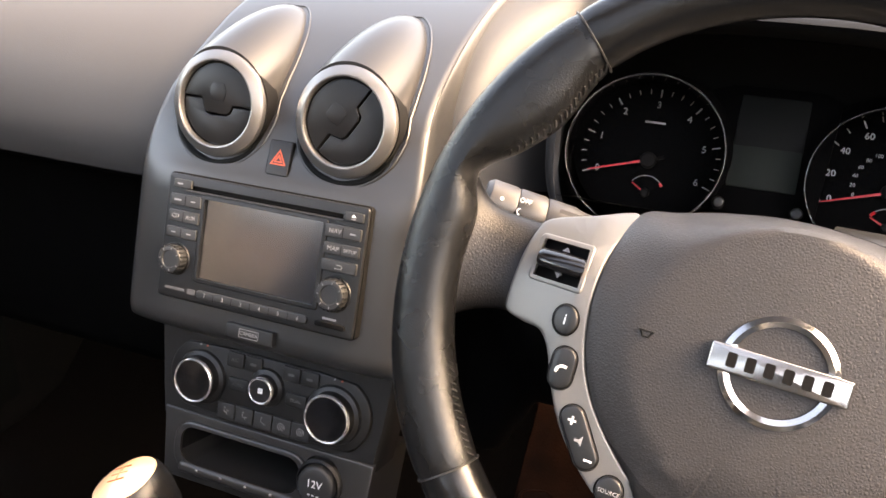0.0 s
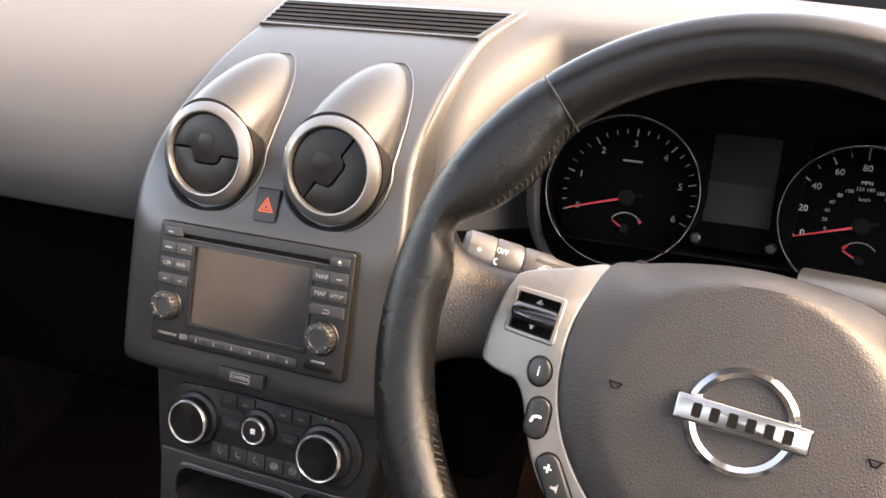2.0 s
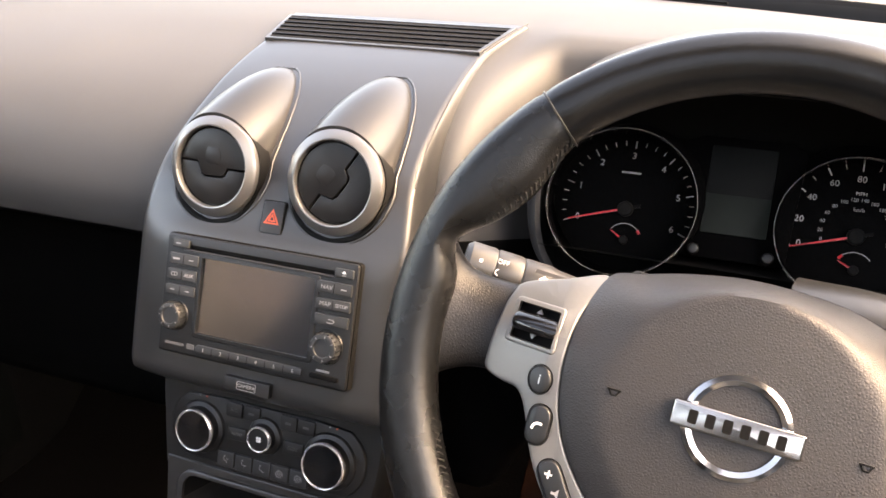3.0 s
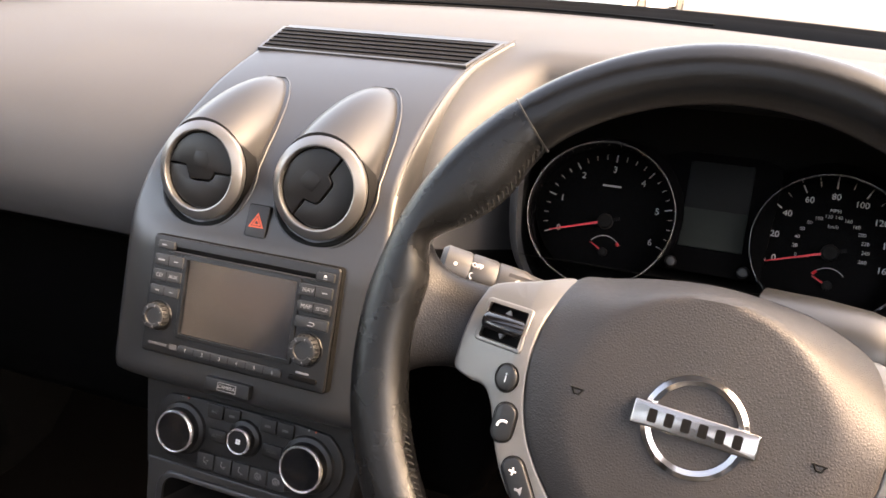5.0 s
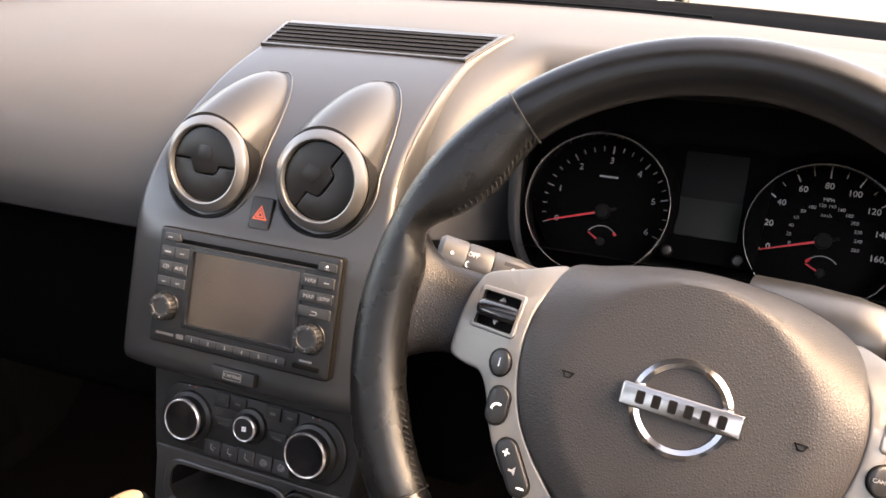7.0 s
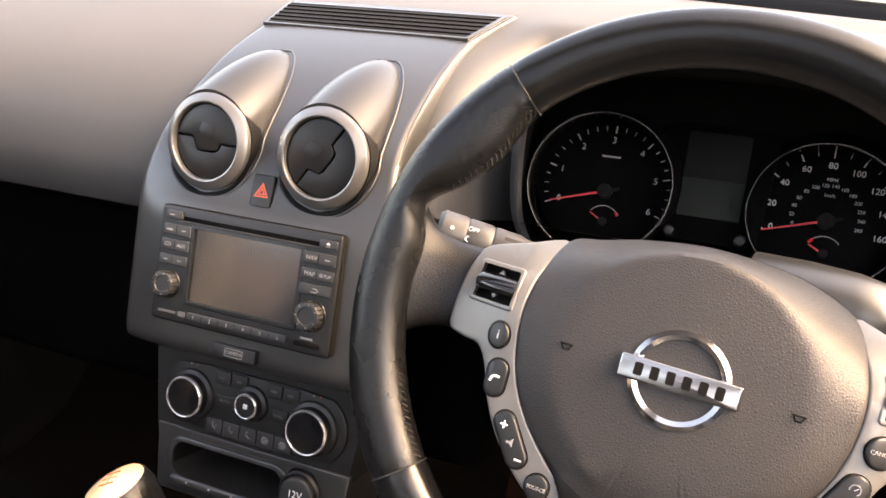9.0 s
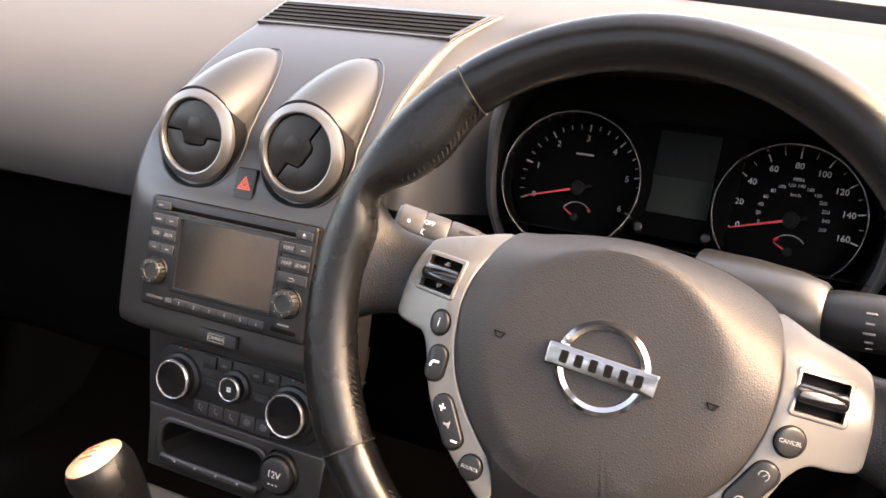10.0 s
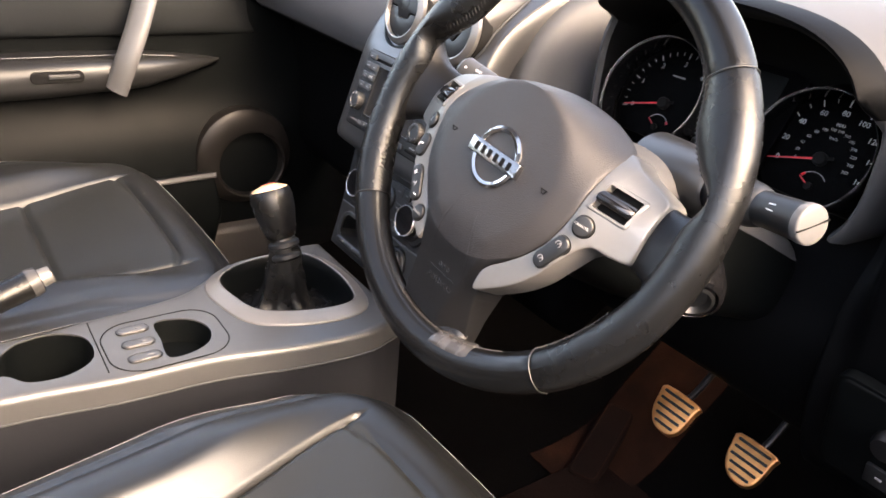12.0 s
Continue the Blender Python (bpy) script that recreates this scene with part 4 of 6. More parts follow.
RIM_U, RIM_V, RIM_LEAN = -0.0006, 0.0096, 0.0208      # the rim's middle stands above the emblem, its right side further off


def rim_point(ang, phi, grow=0.0):
    """A point of the rim's skin: ang round the wheel, phi round the section (0 outwards, 90 towards the driver)."""
    a, p = radians(ang), radians(phi)
    d = abs(math.sin(a))
    fat = 0.0012 * math.exp(-((abs((ang + 180) % 360 - 180) - 28) / 14) ** 2) + 0.0012 * math.exp(-((abs((ang) % 360 - 180) - 28) / 14) ** 2)
    rr, ww = 0.0165 + fat + grow, 0.0158 + fat + grow
    off = abs((ang - 90 + 180) % 360 - 180)
    thumb = 0.0080 * math.exp(-((off - 58) / 9) ** 2) - 0.0115 * math.exp(-((off - 75) / 5) ** 2)
    rad = RIM_R + rr * math.cos(p) - thumb * max(0.0, -math.cos(p)) ** 0.7
    return Vector((rad * math.cos(a) + RIM_U, rad * math.sin(a) + RIM_V, RIM_W + ww * math.sin(p) - RIM_LEAN * rad * math.cos(a)))


def rim_piece(a0, a1, mat, parent, label):
    n = max(6, int(abs(a1 - a0) / 1.6))
    rings = []
    for i in range(n + 1):
        ang = lerp(a0, a1, i / n)
        e = min(i, n - i)
        g = -0.0007 if e == 0 else 0.0
        rings.append([rim_point(ang, 360 * j / 40, g) for j in range(40)])
    return part("rim_cover", loft(rings), mat, parent, label)


def build_wheel():
    w = thing("steering_wheel", WHEEL, "black leather steering wheel with silver spokes, turned slightly", "steering wheel")
    seams = (44.0, 135.2, 219.5, 315.5)
    rim_piece(seams[0], seams[1], M_LEATHER, w, "smooth worn black leather")
    rim_piece(seams[1], seams[2], M_GRIP, w, "grained black grip leather")
    rim_piece(seams[2], seams[3], M_LEATHER, w, "smooth worn black leather")
    rim_piece(seams[3], seams[0] + 360, M_GRIP, w, "grained black grip leather")
    for s in seams:
        part("seam", tube([rim_point(s, 360 * j / 32, 0.0002) for j in range(32)], 0.0005, 6, closed=True), M_SEAM, w, "raised seam")
    # stitches along the inner edge of the rim
    bm = bmesh.new()
    for a0, a1 in ((seams[1], 160), (200, seams[2]), (seams[3], 340), (20, seams[0])):
        k = int((a1 - a0) / 1.35)
        for i in range(k):
            a = a0 + (i + 0.5) * 1.35
            p, q = rim_point(a - 0.45, 152, 0.0003), rim_point(a + 0.45, 166, 0.0003)
            tube([p, (p + q) / 2 + (p + q).normalized() * -0.0004, q], 0.00055, 5, bm)
    part("stitching", bm, M_THREAD, w, "dark thread stitching")["kind"] = "stuff"
    bm = bmesh.new()
    for i in range(60):
        a = seams[2] + 12 + (seams[3] - seams[2] - 24) * i / 59
        p, q = rim_point(a - 0.4, 158, 0.0002), rim_point(a + 0.4, 168, 0.0002)
        tube([p, q], 0.00024, 5, bm)
    part("stitching", bm, M_THREAD, w)["kind"] = "stuff"
    # leather spokes
    for s in (-1, 1):
        rings = []
        for i in range(15):
            t = i / 14
            u = lerp(0.125, 0.176, t)
            f = t ** 5
            v1, v0 = lerp(0.0375, 0.070, f), lerp(-0.0140, -0.042, t ** 2.6)
            wf, wb = lerp(-0.0118, -0.0060, t) - s * 0.003 * t, lerp(-0.030, -0.032, t) - s * 0.003 * t
            sec = []
            mid, hv = (v0 + v1) / 2, (v1 - v0) / 2
            for j in range(28):
                a = 2 * math.pi * j / 28
                c, q = math.cos(a), math.sin(a)
                vv = mid + hv * abs(c) ** 0.5 * (1 if c > 0 else -1)
                sec.append((s * u, vv, dish(u, vv) * (1 - t) ** 0.8 + (wf + wb) / 2 + (wf - wb) / 2 * abs(q) ** 0.6 * (1 if q > 0 else -1)))
            rings.append(sec)
        part("spoke", loft(rings), M_SPOKE, w, "grained leather spoke", angle=70)
    # silver trims with their switches
    trim = [(-0.0790, 0.0550), (-0.1000, 0.0485), (-0.1235, 0.0405), (-0.1285, 0.0320), (-0.1310, 0.0180), (-0.1325, -0.0020), (-0.1312, -0.0118), (-0.1205, -0.0150), (-0.1100, -0.0160), (-0.1030, -0.0240),
            (-0.0965, -0.0390), (-0.0870, -0.0570), (-0.0740, -0.0730), (-0.0590, -0.0860), (-0.0410, -0.0975), (-0.0405, -0.0780), (-0.0540, -0.0650), (-0.0670, -0.0510), (-0.0780, -0.0350), (-0.0850, -0.0160), (-0.0880, 0.0060), (-0.0865, 0.0300)]
    outline = spline(trim, 4, closed=True)
    for s in (-1, 1):
        o = [(x * -s + (0.005 * s * smoothstep(0.095, 0.135, -x) if s > 0 else 0.0), y) for x, y in outline]
        win = rounded(0.0258, 0.0208, 0.0012, 3, cx=s * 0.1090, cy=0.0198)
        bm = plate(o, -0.026, 0.0016, 0.0016, holes=[win])
        for k in range(-2, 15):
            for co, no in (((s * 0.0088 * k, 0, 0), (1, 0, 0)), ((0, -0.10 + 0.0098 * (k + 2), 0), (0, 1, 0))):
                bmesh.ops.bisect_plane(bm, geom=bm.verts[:] + bm.edges[:] + bm.faces[:], plane_co=co, plane_no=no)
        t = part("spoke_trim", bm, M_SILVER, w, "satin silver spoke trim", angle=40)
        t.location.z = -0.0055
        part("window_frame", plate(rounded(0.0305, 0.0252, 0.0025, 4, cx=s * 0.1090, cy=0.0198), 0.0005, 0.0026, 0.0012, holes=[rounded(0.0252, 0.0202, 0.0010, 4, cx=s * 0.1090, cy=0.0198)]), M_SILVER, t)
        part("window_bed", plate(win, -0.010, -0.006), M_VOID, t)
        part("rocker", tube([(s * 0.1090 - 0.0115, 0.0198, 0.0004), (s * 0.1090 - 0.011, 0.0198, 0.0006), (s * 0.1090 + 0.011, 0.0198, 0.0006), (s * 0.1090 + 0.0115, 0.0198, 0.0004)], [0.0045, 0.0052, 0.0052, 0.0045], 20), M_GLOSS, t, "black rocker switch")
        for dy, d in ((0.0068, 1), (-0.0068, -1)) if s < 0 else ():
            part("arrow", plate([(s * 0.109 - 0.0018, 0.0198 + dy - d * 0.001), (s * 0.109 + 0.0018, 0.0198 + dy - d * 0.001), (s * 0.109, 0.0198 + dy + d * 0.0013)], -0.006, -0.0012), M_DIM, t)

        def button(o, tall=0.0040):
            part("button_well", plate(inset(o, -0.0006), 0.0, 0.0020), M_VOID, t)
            return part("button", plate(o, 0.0, tall, 0.0014, dome=0.0004), M_BLACK, t, "black switch")

        if s < 0:
            b = button(circle(0.0066, 28, -0.0978, -0.0068, 0.0076))
            lettering("i", 0.0078, at(-0.0978, -0.0066, 0.0044, 0), M_WHITE, b)
            b = button([(p[0] - 0.0925, p[1] - 0.0300) for p in rounded(0.0125, 0.0215, 0.0062, 6)])
            part("mark", tube(spline([(-0.0952, -0.0322, 0.0044), (-0.0945, -0.0300, 0.0046), (-0.0925, -0.0288, 0.0046), (-0.0902, -0.0290, 0.0044)], 4), 0.0008, 6), M_WHITE, b)
            turn = at(-0.0752, -0.0600, 0, 33)
            b = button([tuple((turn @ Vector((x, y, 0))).xy) for x, y in rounded(0.0125, 0.0325, 0.0062, 6)])
            part("mark", plate([(-0.0825, -0.0522), (-0.0785, -0.0522), (-0.0785, -0.0531), (-0.0825, -0.0531)], 0.0040, 0.0046), M_WHITE, b)
            part("mark", plate([(-0.0809, -0.0506), (-0.0800, -0.0506), (-0.0800, -0.0547), (-0.0809, -0.0547)], 0.0040, 0.0047), M_WHITE, b)
            part("mark", plate([(-0.0770, -0.0605), (-0.0750, -0.0605), (-0.0732, -0.0585), (-0.0732, -0.0635), (-0.0750, -0.0618), (-0.0770, -0.0618)], 0.0040, 0.0046, holes=[]), M_DIM, b)
            part("mark", plate([(-0.0700, -0.0686), (-0.0660, -0.0686), (-0.0660, -0.0695), (-0.0700, -0.0695)], 0.0040, 0.0046), M_WHITE, b)
            b = button(circle(0.0068, 28, -0.0545, -0.0800, 0.0074))
            lettering("SOURCE", 0.0028, at(-0.0545, -0.0800, 0.0045, 0), M_DIM, b)
        else:
            b = button(circle(0.0076, 28, 0.0995, -0.0060, 0.0080))
            lettering("CANCEL", 0.0030, at(0.0995, -0.0060, 0.0045), M_DIM, b)
            turn = at(0.0885, -0.0345, 0, -27)
            b = button([tuple((turn @ Vector((x, y, 0))).xy) for x, y in rounded(0.0140, 0.0330, 0.0068, 6)])
            for cx, cy in ((0.0922, -0.0262), (0.0848, -0.0428)):
                part("mark", tube([(cx + 0.0026 * math.cos(radians(q)), cy + 0.0026 * math.sin(radians(q)), 0.0046) for q in range(-60, 220, 28)], 0.00032, 5), M_KEYPRINT, b)
                part("mark", tube([(cx - 0.0004, cy - 0.0004, 0.0046), (cx + 0.0014, cy + 0.0012, 0.0046)], 0.00032, 5), M_KEYPRINT, b)
        for ob in (t, *t.children_recursive):
            for v in ob.data.vertices:
                v.co.z += dish(v.co.x, v.co.y)
    # airbag cover: a dome whose outline follows the trims and the lower spoke
    pad = [(-0.0790, 0.0555), (-0.0600, 0.0620), (-0.0350, 0.0685), (-0.0050, 0.0730), (0.0250, 0.0725), (0.0530, 0.0680), (0.0790, 0.0555), (0.0865, 0.0300), (0.0880, 0.0060), (0.0850, -0.0160), (0.0780, -0.0350), (0.0670, -0.0510),
           (0.0540, -0.0650), (0.0425, -0.0790), (0.0395, -0.0980), (0.0380, -0.1250), (0.0375, -0.1500), (0.0150, -0.1560), (-0.0150, -0.1560), (-0.0370, -0.1500), (-0.0375, -0.1250), (-0.0390, -0.0980), (-0.0425, -0.0790),
           (-0.0540, -0.0650), (-0.0670, -0.0510), (-0.0780, -0.0350), (-0.0850, -0.0160), (-0.0880, 0.0060), (-0.0865, 0.0300)]
    edge = spline(pad, 6, closed=True)

    def cover_height(x, y):
        r = math.hypot(x * 0.97, y)
        h = 0.0052 - 0.35 * r * r
        up = smoothstep(0.0, 0.55, y / max(r, 1e-6))
        h -= lerp(0.45, 1.45, up) * max(0.0, r - 0.068) * (1.0 if y > -0.05 else smoothstep(-0.10, -0.05, y))
        low = smoothstep(-0.06, -0.10, y)
        h = lerp(h, -0.0005 - 0.24 * max(0.0, -0.068 - y), low)
        h -= low * 0.55 * max(0.0, x - lerp(0.036, 0.014, smoothstep(-0.06, -0.15, y)))
        return h

    bm = bmesh.new()
    rows = []
    for s in (0.001, 0.1, 0.2, 0.3, 0.4, 0.5, 0.6, 0.66, 0.70, 0.74, 0.77, 0.80, 0.83, 0.86, 0.89, 0.92, 0.95, 0.985, 1.0):
        ring = []
        for x, y in edge:
            rb, h = math.hypot(x, y), cover_height(x * s, y * s)
            if y > -0.072 and rb * s > 0.063:
                k = (rb * s - 0.063) / max(1e-6, rb - 0.063)
                h = lerp(0.0052 - 0.35 * (rb * s) ** 2, max(-0.042, dish(x, y)) - 0.0035, k ** 1.6)
            ring.append(bm.verts.new((x * s, y * s, h - (0.0010 if s == 1.0 else 0.0))))
        rows.append(ring)
    rows.append([bm.verts.new((x * 1.002, y * 1.002, -0.046)) for x, y in edge])
    for a, b in zip(rows, rows[1:]):
        for i in range(len(edge)):
            bm.faces.new((a[i - 1], a[i], b[i], b[i - 1]))
    # lower cover split off; its darker colour stands for shade
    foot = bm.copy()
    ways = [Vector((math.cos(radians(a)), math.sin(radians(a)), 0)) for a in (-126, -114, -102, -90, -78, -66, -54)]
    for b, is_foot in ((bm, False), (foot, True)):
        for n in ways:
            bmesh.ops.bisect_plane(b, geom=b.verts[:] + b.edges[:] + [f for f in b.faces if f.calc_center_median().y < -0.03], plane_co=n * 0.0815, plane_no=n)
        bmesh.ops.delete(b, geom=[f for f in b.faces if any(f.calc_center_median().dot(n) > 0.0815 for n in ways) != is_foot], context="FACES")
    part("airbag_cover", bm, M_PAD, w, "grained dark grey airbag cover", angle=50)
    part("spoke_foot", foot, M_HUBFOOT, w, "lower part of the hub cover, shade put into its colour", angle=50)
    # back shell of the hub
    part("hub_shell", revolve([(0.066, -0.044), (0.062, -0.050), (0.052, -0.056), (0.045, -0.064), (0.040, -0.075)], 40), M_BLACK, w)
    rings = []
    for i in range(6):
        t = i / 5
        y = lerp(-0.130, -0.164, t)
        hw = lerp(0.038, 0.050, t * t)
        rings.append([(hw * math.cos(2 * math.pi * j / 20), y, lerp(-0.038, -0.028, t) + 0.012 * math.sin(2 * math.pi * j / 20)) for j in range(20)])
    part("lower_spoke", loft(rings), M_GRIP, w)
    patch = [[rim_point(lerp(279, 295, i / 8), lerp(108, 196, j / 10), 0.0016 - 0.0022 * (max(abs(i / 4 - 1), abs(j / 5 - 1)) > 0.95)) for j in range(11)] for i in range(9)]
    part("worn_patch", sheet(patch), M_WORN, w, "bright worn patch at the spoke's foot", angle=60)
    # emblem: ring and bar, with plain dark blocks on the bar
    z = 0.0046
    part("emblem_ring", revolve([(0.0264, z - 0.003), (0.0257, z + 0.0018), (0.0232, z + 0.0032), (0.0207, z + 0.0022), (0.0199, z - 0.002)], 64, at(0.0005, -0.0003)), M_CHROME, w, "chrome ring")
    bar = part("emblem_bar", plate(rounded(0.0610, 0.0128, 0.0012, cx=0.0005, cy=-0.0003), z - 0.002, z + 0.0050, 0.0012), M_SATIN, w, "satin chrome bar")
    for k in range(6):
        cx = -0.0200 + 0.0082 * k
        part("mark", plate(rounded(0.0044, 0.0068, 0.0010, cx=cx, cy=-0.0003), z + 0.0044, z + 0.0053), M_VOID, bar)
    for x in (-0.059, 0.059):
        zz = cover_height(x, 0) + 0.0003
        part("horn_mark", tube([(x - 0.0035, 0.0006, zz), (x + 0.0035, 0.0006, zz)], 0.0005, 5, tube([(x - 0.0028, 0.0006, zz), (x - 0.0012, -0.0022, zz), (x + 0.0014, -0.0022, zz), (x + 0.0028, 0.0006, zz)], 0.0005, 5)), M_VOID, w)
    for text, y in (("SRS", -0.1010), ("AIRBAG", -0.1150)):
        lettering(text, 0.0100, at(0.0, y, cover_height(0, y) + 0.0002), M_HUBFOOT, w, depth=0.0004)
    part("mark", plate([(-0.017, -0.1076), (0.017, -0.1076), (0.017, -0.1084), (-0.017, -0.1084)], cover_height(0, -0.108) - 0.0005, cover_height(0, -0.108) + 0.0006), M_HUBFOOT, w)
    return w


def build_column():
    axis = face_plane(0.0, 0.0, 0.640, 25)
    c = thing("steering_column", axis @ at(0, 0, -0.2), "grey plastic steering column shroud", "steering column")
    rings = []
    for w, hw, top, bot in ((0.155, 0.060, 0.046, -0.052), (0.135, 0.074, 0.055, -0.060), (0.10, 0.083, 0.061, -0.066), (0.06, 0.088, 0.0635, -0.068), (0.0, 0.090, 0.064, -0.066), (-0.05, 0.092, 0.064, -0.06), (-0.13, 0.094, 0.060, -0.05)):
        sec = []
        for j in range(32):
            a = 2 * math.pi * j / 32
            cc, q = math.cos(a), math.sin(a)
            sec.append(((hw + 0.014) * abs(cc) ** 0.6 if cc > 0 else -hw * abs(cc) ** 0.6, (top if q > 0 else -bot) * abs(q) ** 0.6 * (1 if q > 0 else -1), w))
        rings.append(sec)
    # light from above coloured into the shroud: paler top half, black lower half
    part("upper_shroud", sheet([r[2:15] for r in rings]), M_DASH, c, "upper shroud half, sky light put into its paler grey", angle=60)
    part("lower_shroud", sheet([r[14:] + r[:3] for r in rings]), M_DOOR, c, "lower shroud half, shade put into its black", angle=60)
    part("shroud_face", plate([(x, y) for x, y, q in rings[0]], 0.150, 0.1545), M_BLACK, c)
    # ignition lock cover low on the right-hand flank
    lock = c.matrix_basis.inverted() @ look((0.084, 0.172, 0.540), (0.132, 0.128, 0.516)) @ Matrix.Rotation(math.pi, 4, "X")
    part("lock_boss", revolve([(0.030, -0.01), (0.029, 0.022), (0.025, 0.032), (0.021, 0.034), (0.019, 0.030)], 32, lock), M_GLOSS, c, "gloss black ignition lock boss")
    part("lock_ring", revolve([(0.0185, 0.028), (0.0180, 0.034), (0.0150, 0.035), (0.0120, 0.030), (0.0, 0.030)], 28, lock), M_BLACK, c)


def build_stalks():
    # wiper stalk, ending in a pale cap
    a, b = Vector((0.078, 0.142, 0.630)), Vector((0.2045, 0.111, 0.6500))
    s = thing("wiper_stalk", Matrix.Translation(a), "black wiper stalk with a pale grey end cap", "stalk", group="column stalks")
    d = (b - a).normalized()
    turn = d.to_track_quat("Z", "X").to_matrix().to_4x4()
    L = (b - a).length
    part("boot", revolve([(0.034, -0.045), (0.031, -0.010), (0.0265, 0.018), (0.0215, 0.034), (0.0185, 0.037)], 32, turn), M_STACK, s, "dark grey tapering socket")
    part("sleeve", revolve([(0.016, 0.034), (0.0178, 0.040), (0.0182, 0.048), (0.0181, 0.068), (0.0172, 0.077), (0.0155, 0.083), (0.0135, 0.085)], 32, turn), M_BLACK, s, "black switch sleeve")
    part("arm", revolve([(0.0135, 0.070), (0.0136, 0.090), (0.0139, 0.105), (0.0143, L - 0.006)], 32, turn, cap=True), M_BLACK, s)
    part("end_cap", plate(circle(0.0149, 36), L - 0.007, L, 0.002, m=turn, dome=0.001), M_ENDCAP, s, "pale grey end cap")
    part("cap_split", plate([(-0.0005, -0.0143), (0.0005, -0.0143), (0.0005, 0.0143), (-0.0005, 0.0143)], L - 0.001, L + 0.0012, m=turn @ at(0, 0, 0, 15)), M_VOID, s)
    for k, wd in enumerate((0.0075, 0.0060, 0.0085, 0.0060, 0.0050)):
        ang = radians(42 - 19 * k)
        out = Vector((0, -math.cos(ang), math.sin(ang)))
        out = (out - d * out.dot(d)).normalized()
        ya = out.cross(d)
        m = Matrix(((d.x, ya.x, out.x, 0), (d.y, ya.y, out.y, 0), (d.z, ya.z, out.z, 0), (0, 0, 0, 1)))
        m.translation = d * 0.064 + out * 0.0181
        part("mark", plate(rounded(wd * 0.8, 0.0012, 0.0004), -0.0006, 0.0004, m=m), M_KEYPRINT, s)
    out = Vector((0, -0.87, 0.5))
    ya = out.cross(d)
    m = Matrix(((d.x, ya.x, out.x, 0), (d.y, ya.y, out.y, 0), (d.z, ya.z, out.z, 0), (0, 0, 0, 1)))
    m.translation = d * 0.100 + out * 0.0139
    part("mark", plate(rounded(0.007, 0.0055, 0.001), -0.001, 0.0003, m=m, holes=[rounded(0.0055, 0.0040, 0.0006)]), M_WHITE, s)
    # light stalk
    a, b = Vector((-0.060, 0.115, 0.632)), Vector((-0.168, 0.085, 0.664))
    s = thing("light_stalk", Matrix.Translation(a), "grey light stalk with white printed symbols", "stalk", group="column stalks")
    d = (b - a).normalized()
    turn = d.to_track_quat("Z", "X").to_matrix().to_4x4()
    L = (b - a).length
    part("boot", revolve([(0.028, -0.02), (0.028, 0.010), (0.022, 0.016), (0.018, 0.018)], 32, turn), M_STACK, s)
    part("arm", revolve([(0.0105, 0.0), (0.0115, 0.040), (0.0128, 0.062)], 32, turn, cap=True), M_PALE, s)
    part("switch_ring", revolve([(0.0128, 0.060), (0.0140, 0.064), (0.0140, 0.080), (0.0133, 0.0815)], 32, turn, cap=True), M_PALE, s)
    part("switch_ring", revolve([(0.0133, 0.082), (0.0142, 0.084), (0.0142, 0.098), (0.0136, 0.0995)], 32, turn, cap=True), M_PALE, s)
    k = part("end_cap", revolve([(0.0136, 0.100), (0.0143, 0.102), (0.0143, L), (0.012, L + 0.003)], 32, turn, cap=True), M_PALE, s)
    out = Vector((0.1, -0.75, 0.65)).normalized()
    xa = (-d).copy()
    out = (out - xa * out.dot(xa)).normalized()
    ya = out.cross(xa)
    base = Matrix((( xa.x, ya.x, out.x, 0), (xa.y, ya.y, out.y, 0), (xa.z, ya.z, out.z, 0), (0, 0, 0, 1)))

    def on(t, r, dy=0.0):
        return Matrix.Translation(d * t + out * (r + 0.0001) + ya * dy) @ base

    lettering("OFF", 0.0044, on(0.0960, 0.0143, 0.003), M_WHITE, k)
    part("mark", tube([on(0.0975, 0.0136, -0.004) @ Vector((0.002 * math.cos(radians(q)), 0.002 * math.sin(radians(q)), 0)) for q in range(90, 290, 30)], 0.0004, 5), M_WHITE, k)
    part("mark", plate(circle(0.0012, 12), -0.0003, 0.0003, m=on(0.110, 0.0143)), M_WHITE, k)
    part("label_strip", plate(rounded(0.026, 0.012, 0.001), -0.002, 0.0006, m=on(0.062, 0.0128)), M_BLACK, k)
    part("mark", plate([(-0.006, 0), (-0.002, 0.003), (-0.002, 0.0015), (0.002, 0.0015), (0.002, -0.0015), (-0.002, -0.0015), (-0.002, -0.003)], 0.0003, 0.0011, m=on(0.066, 0.0128)), M_WHITE, k)


build_wheel()
build_column()
build_stalks()

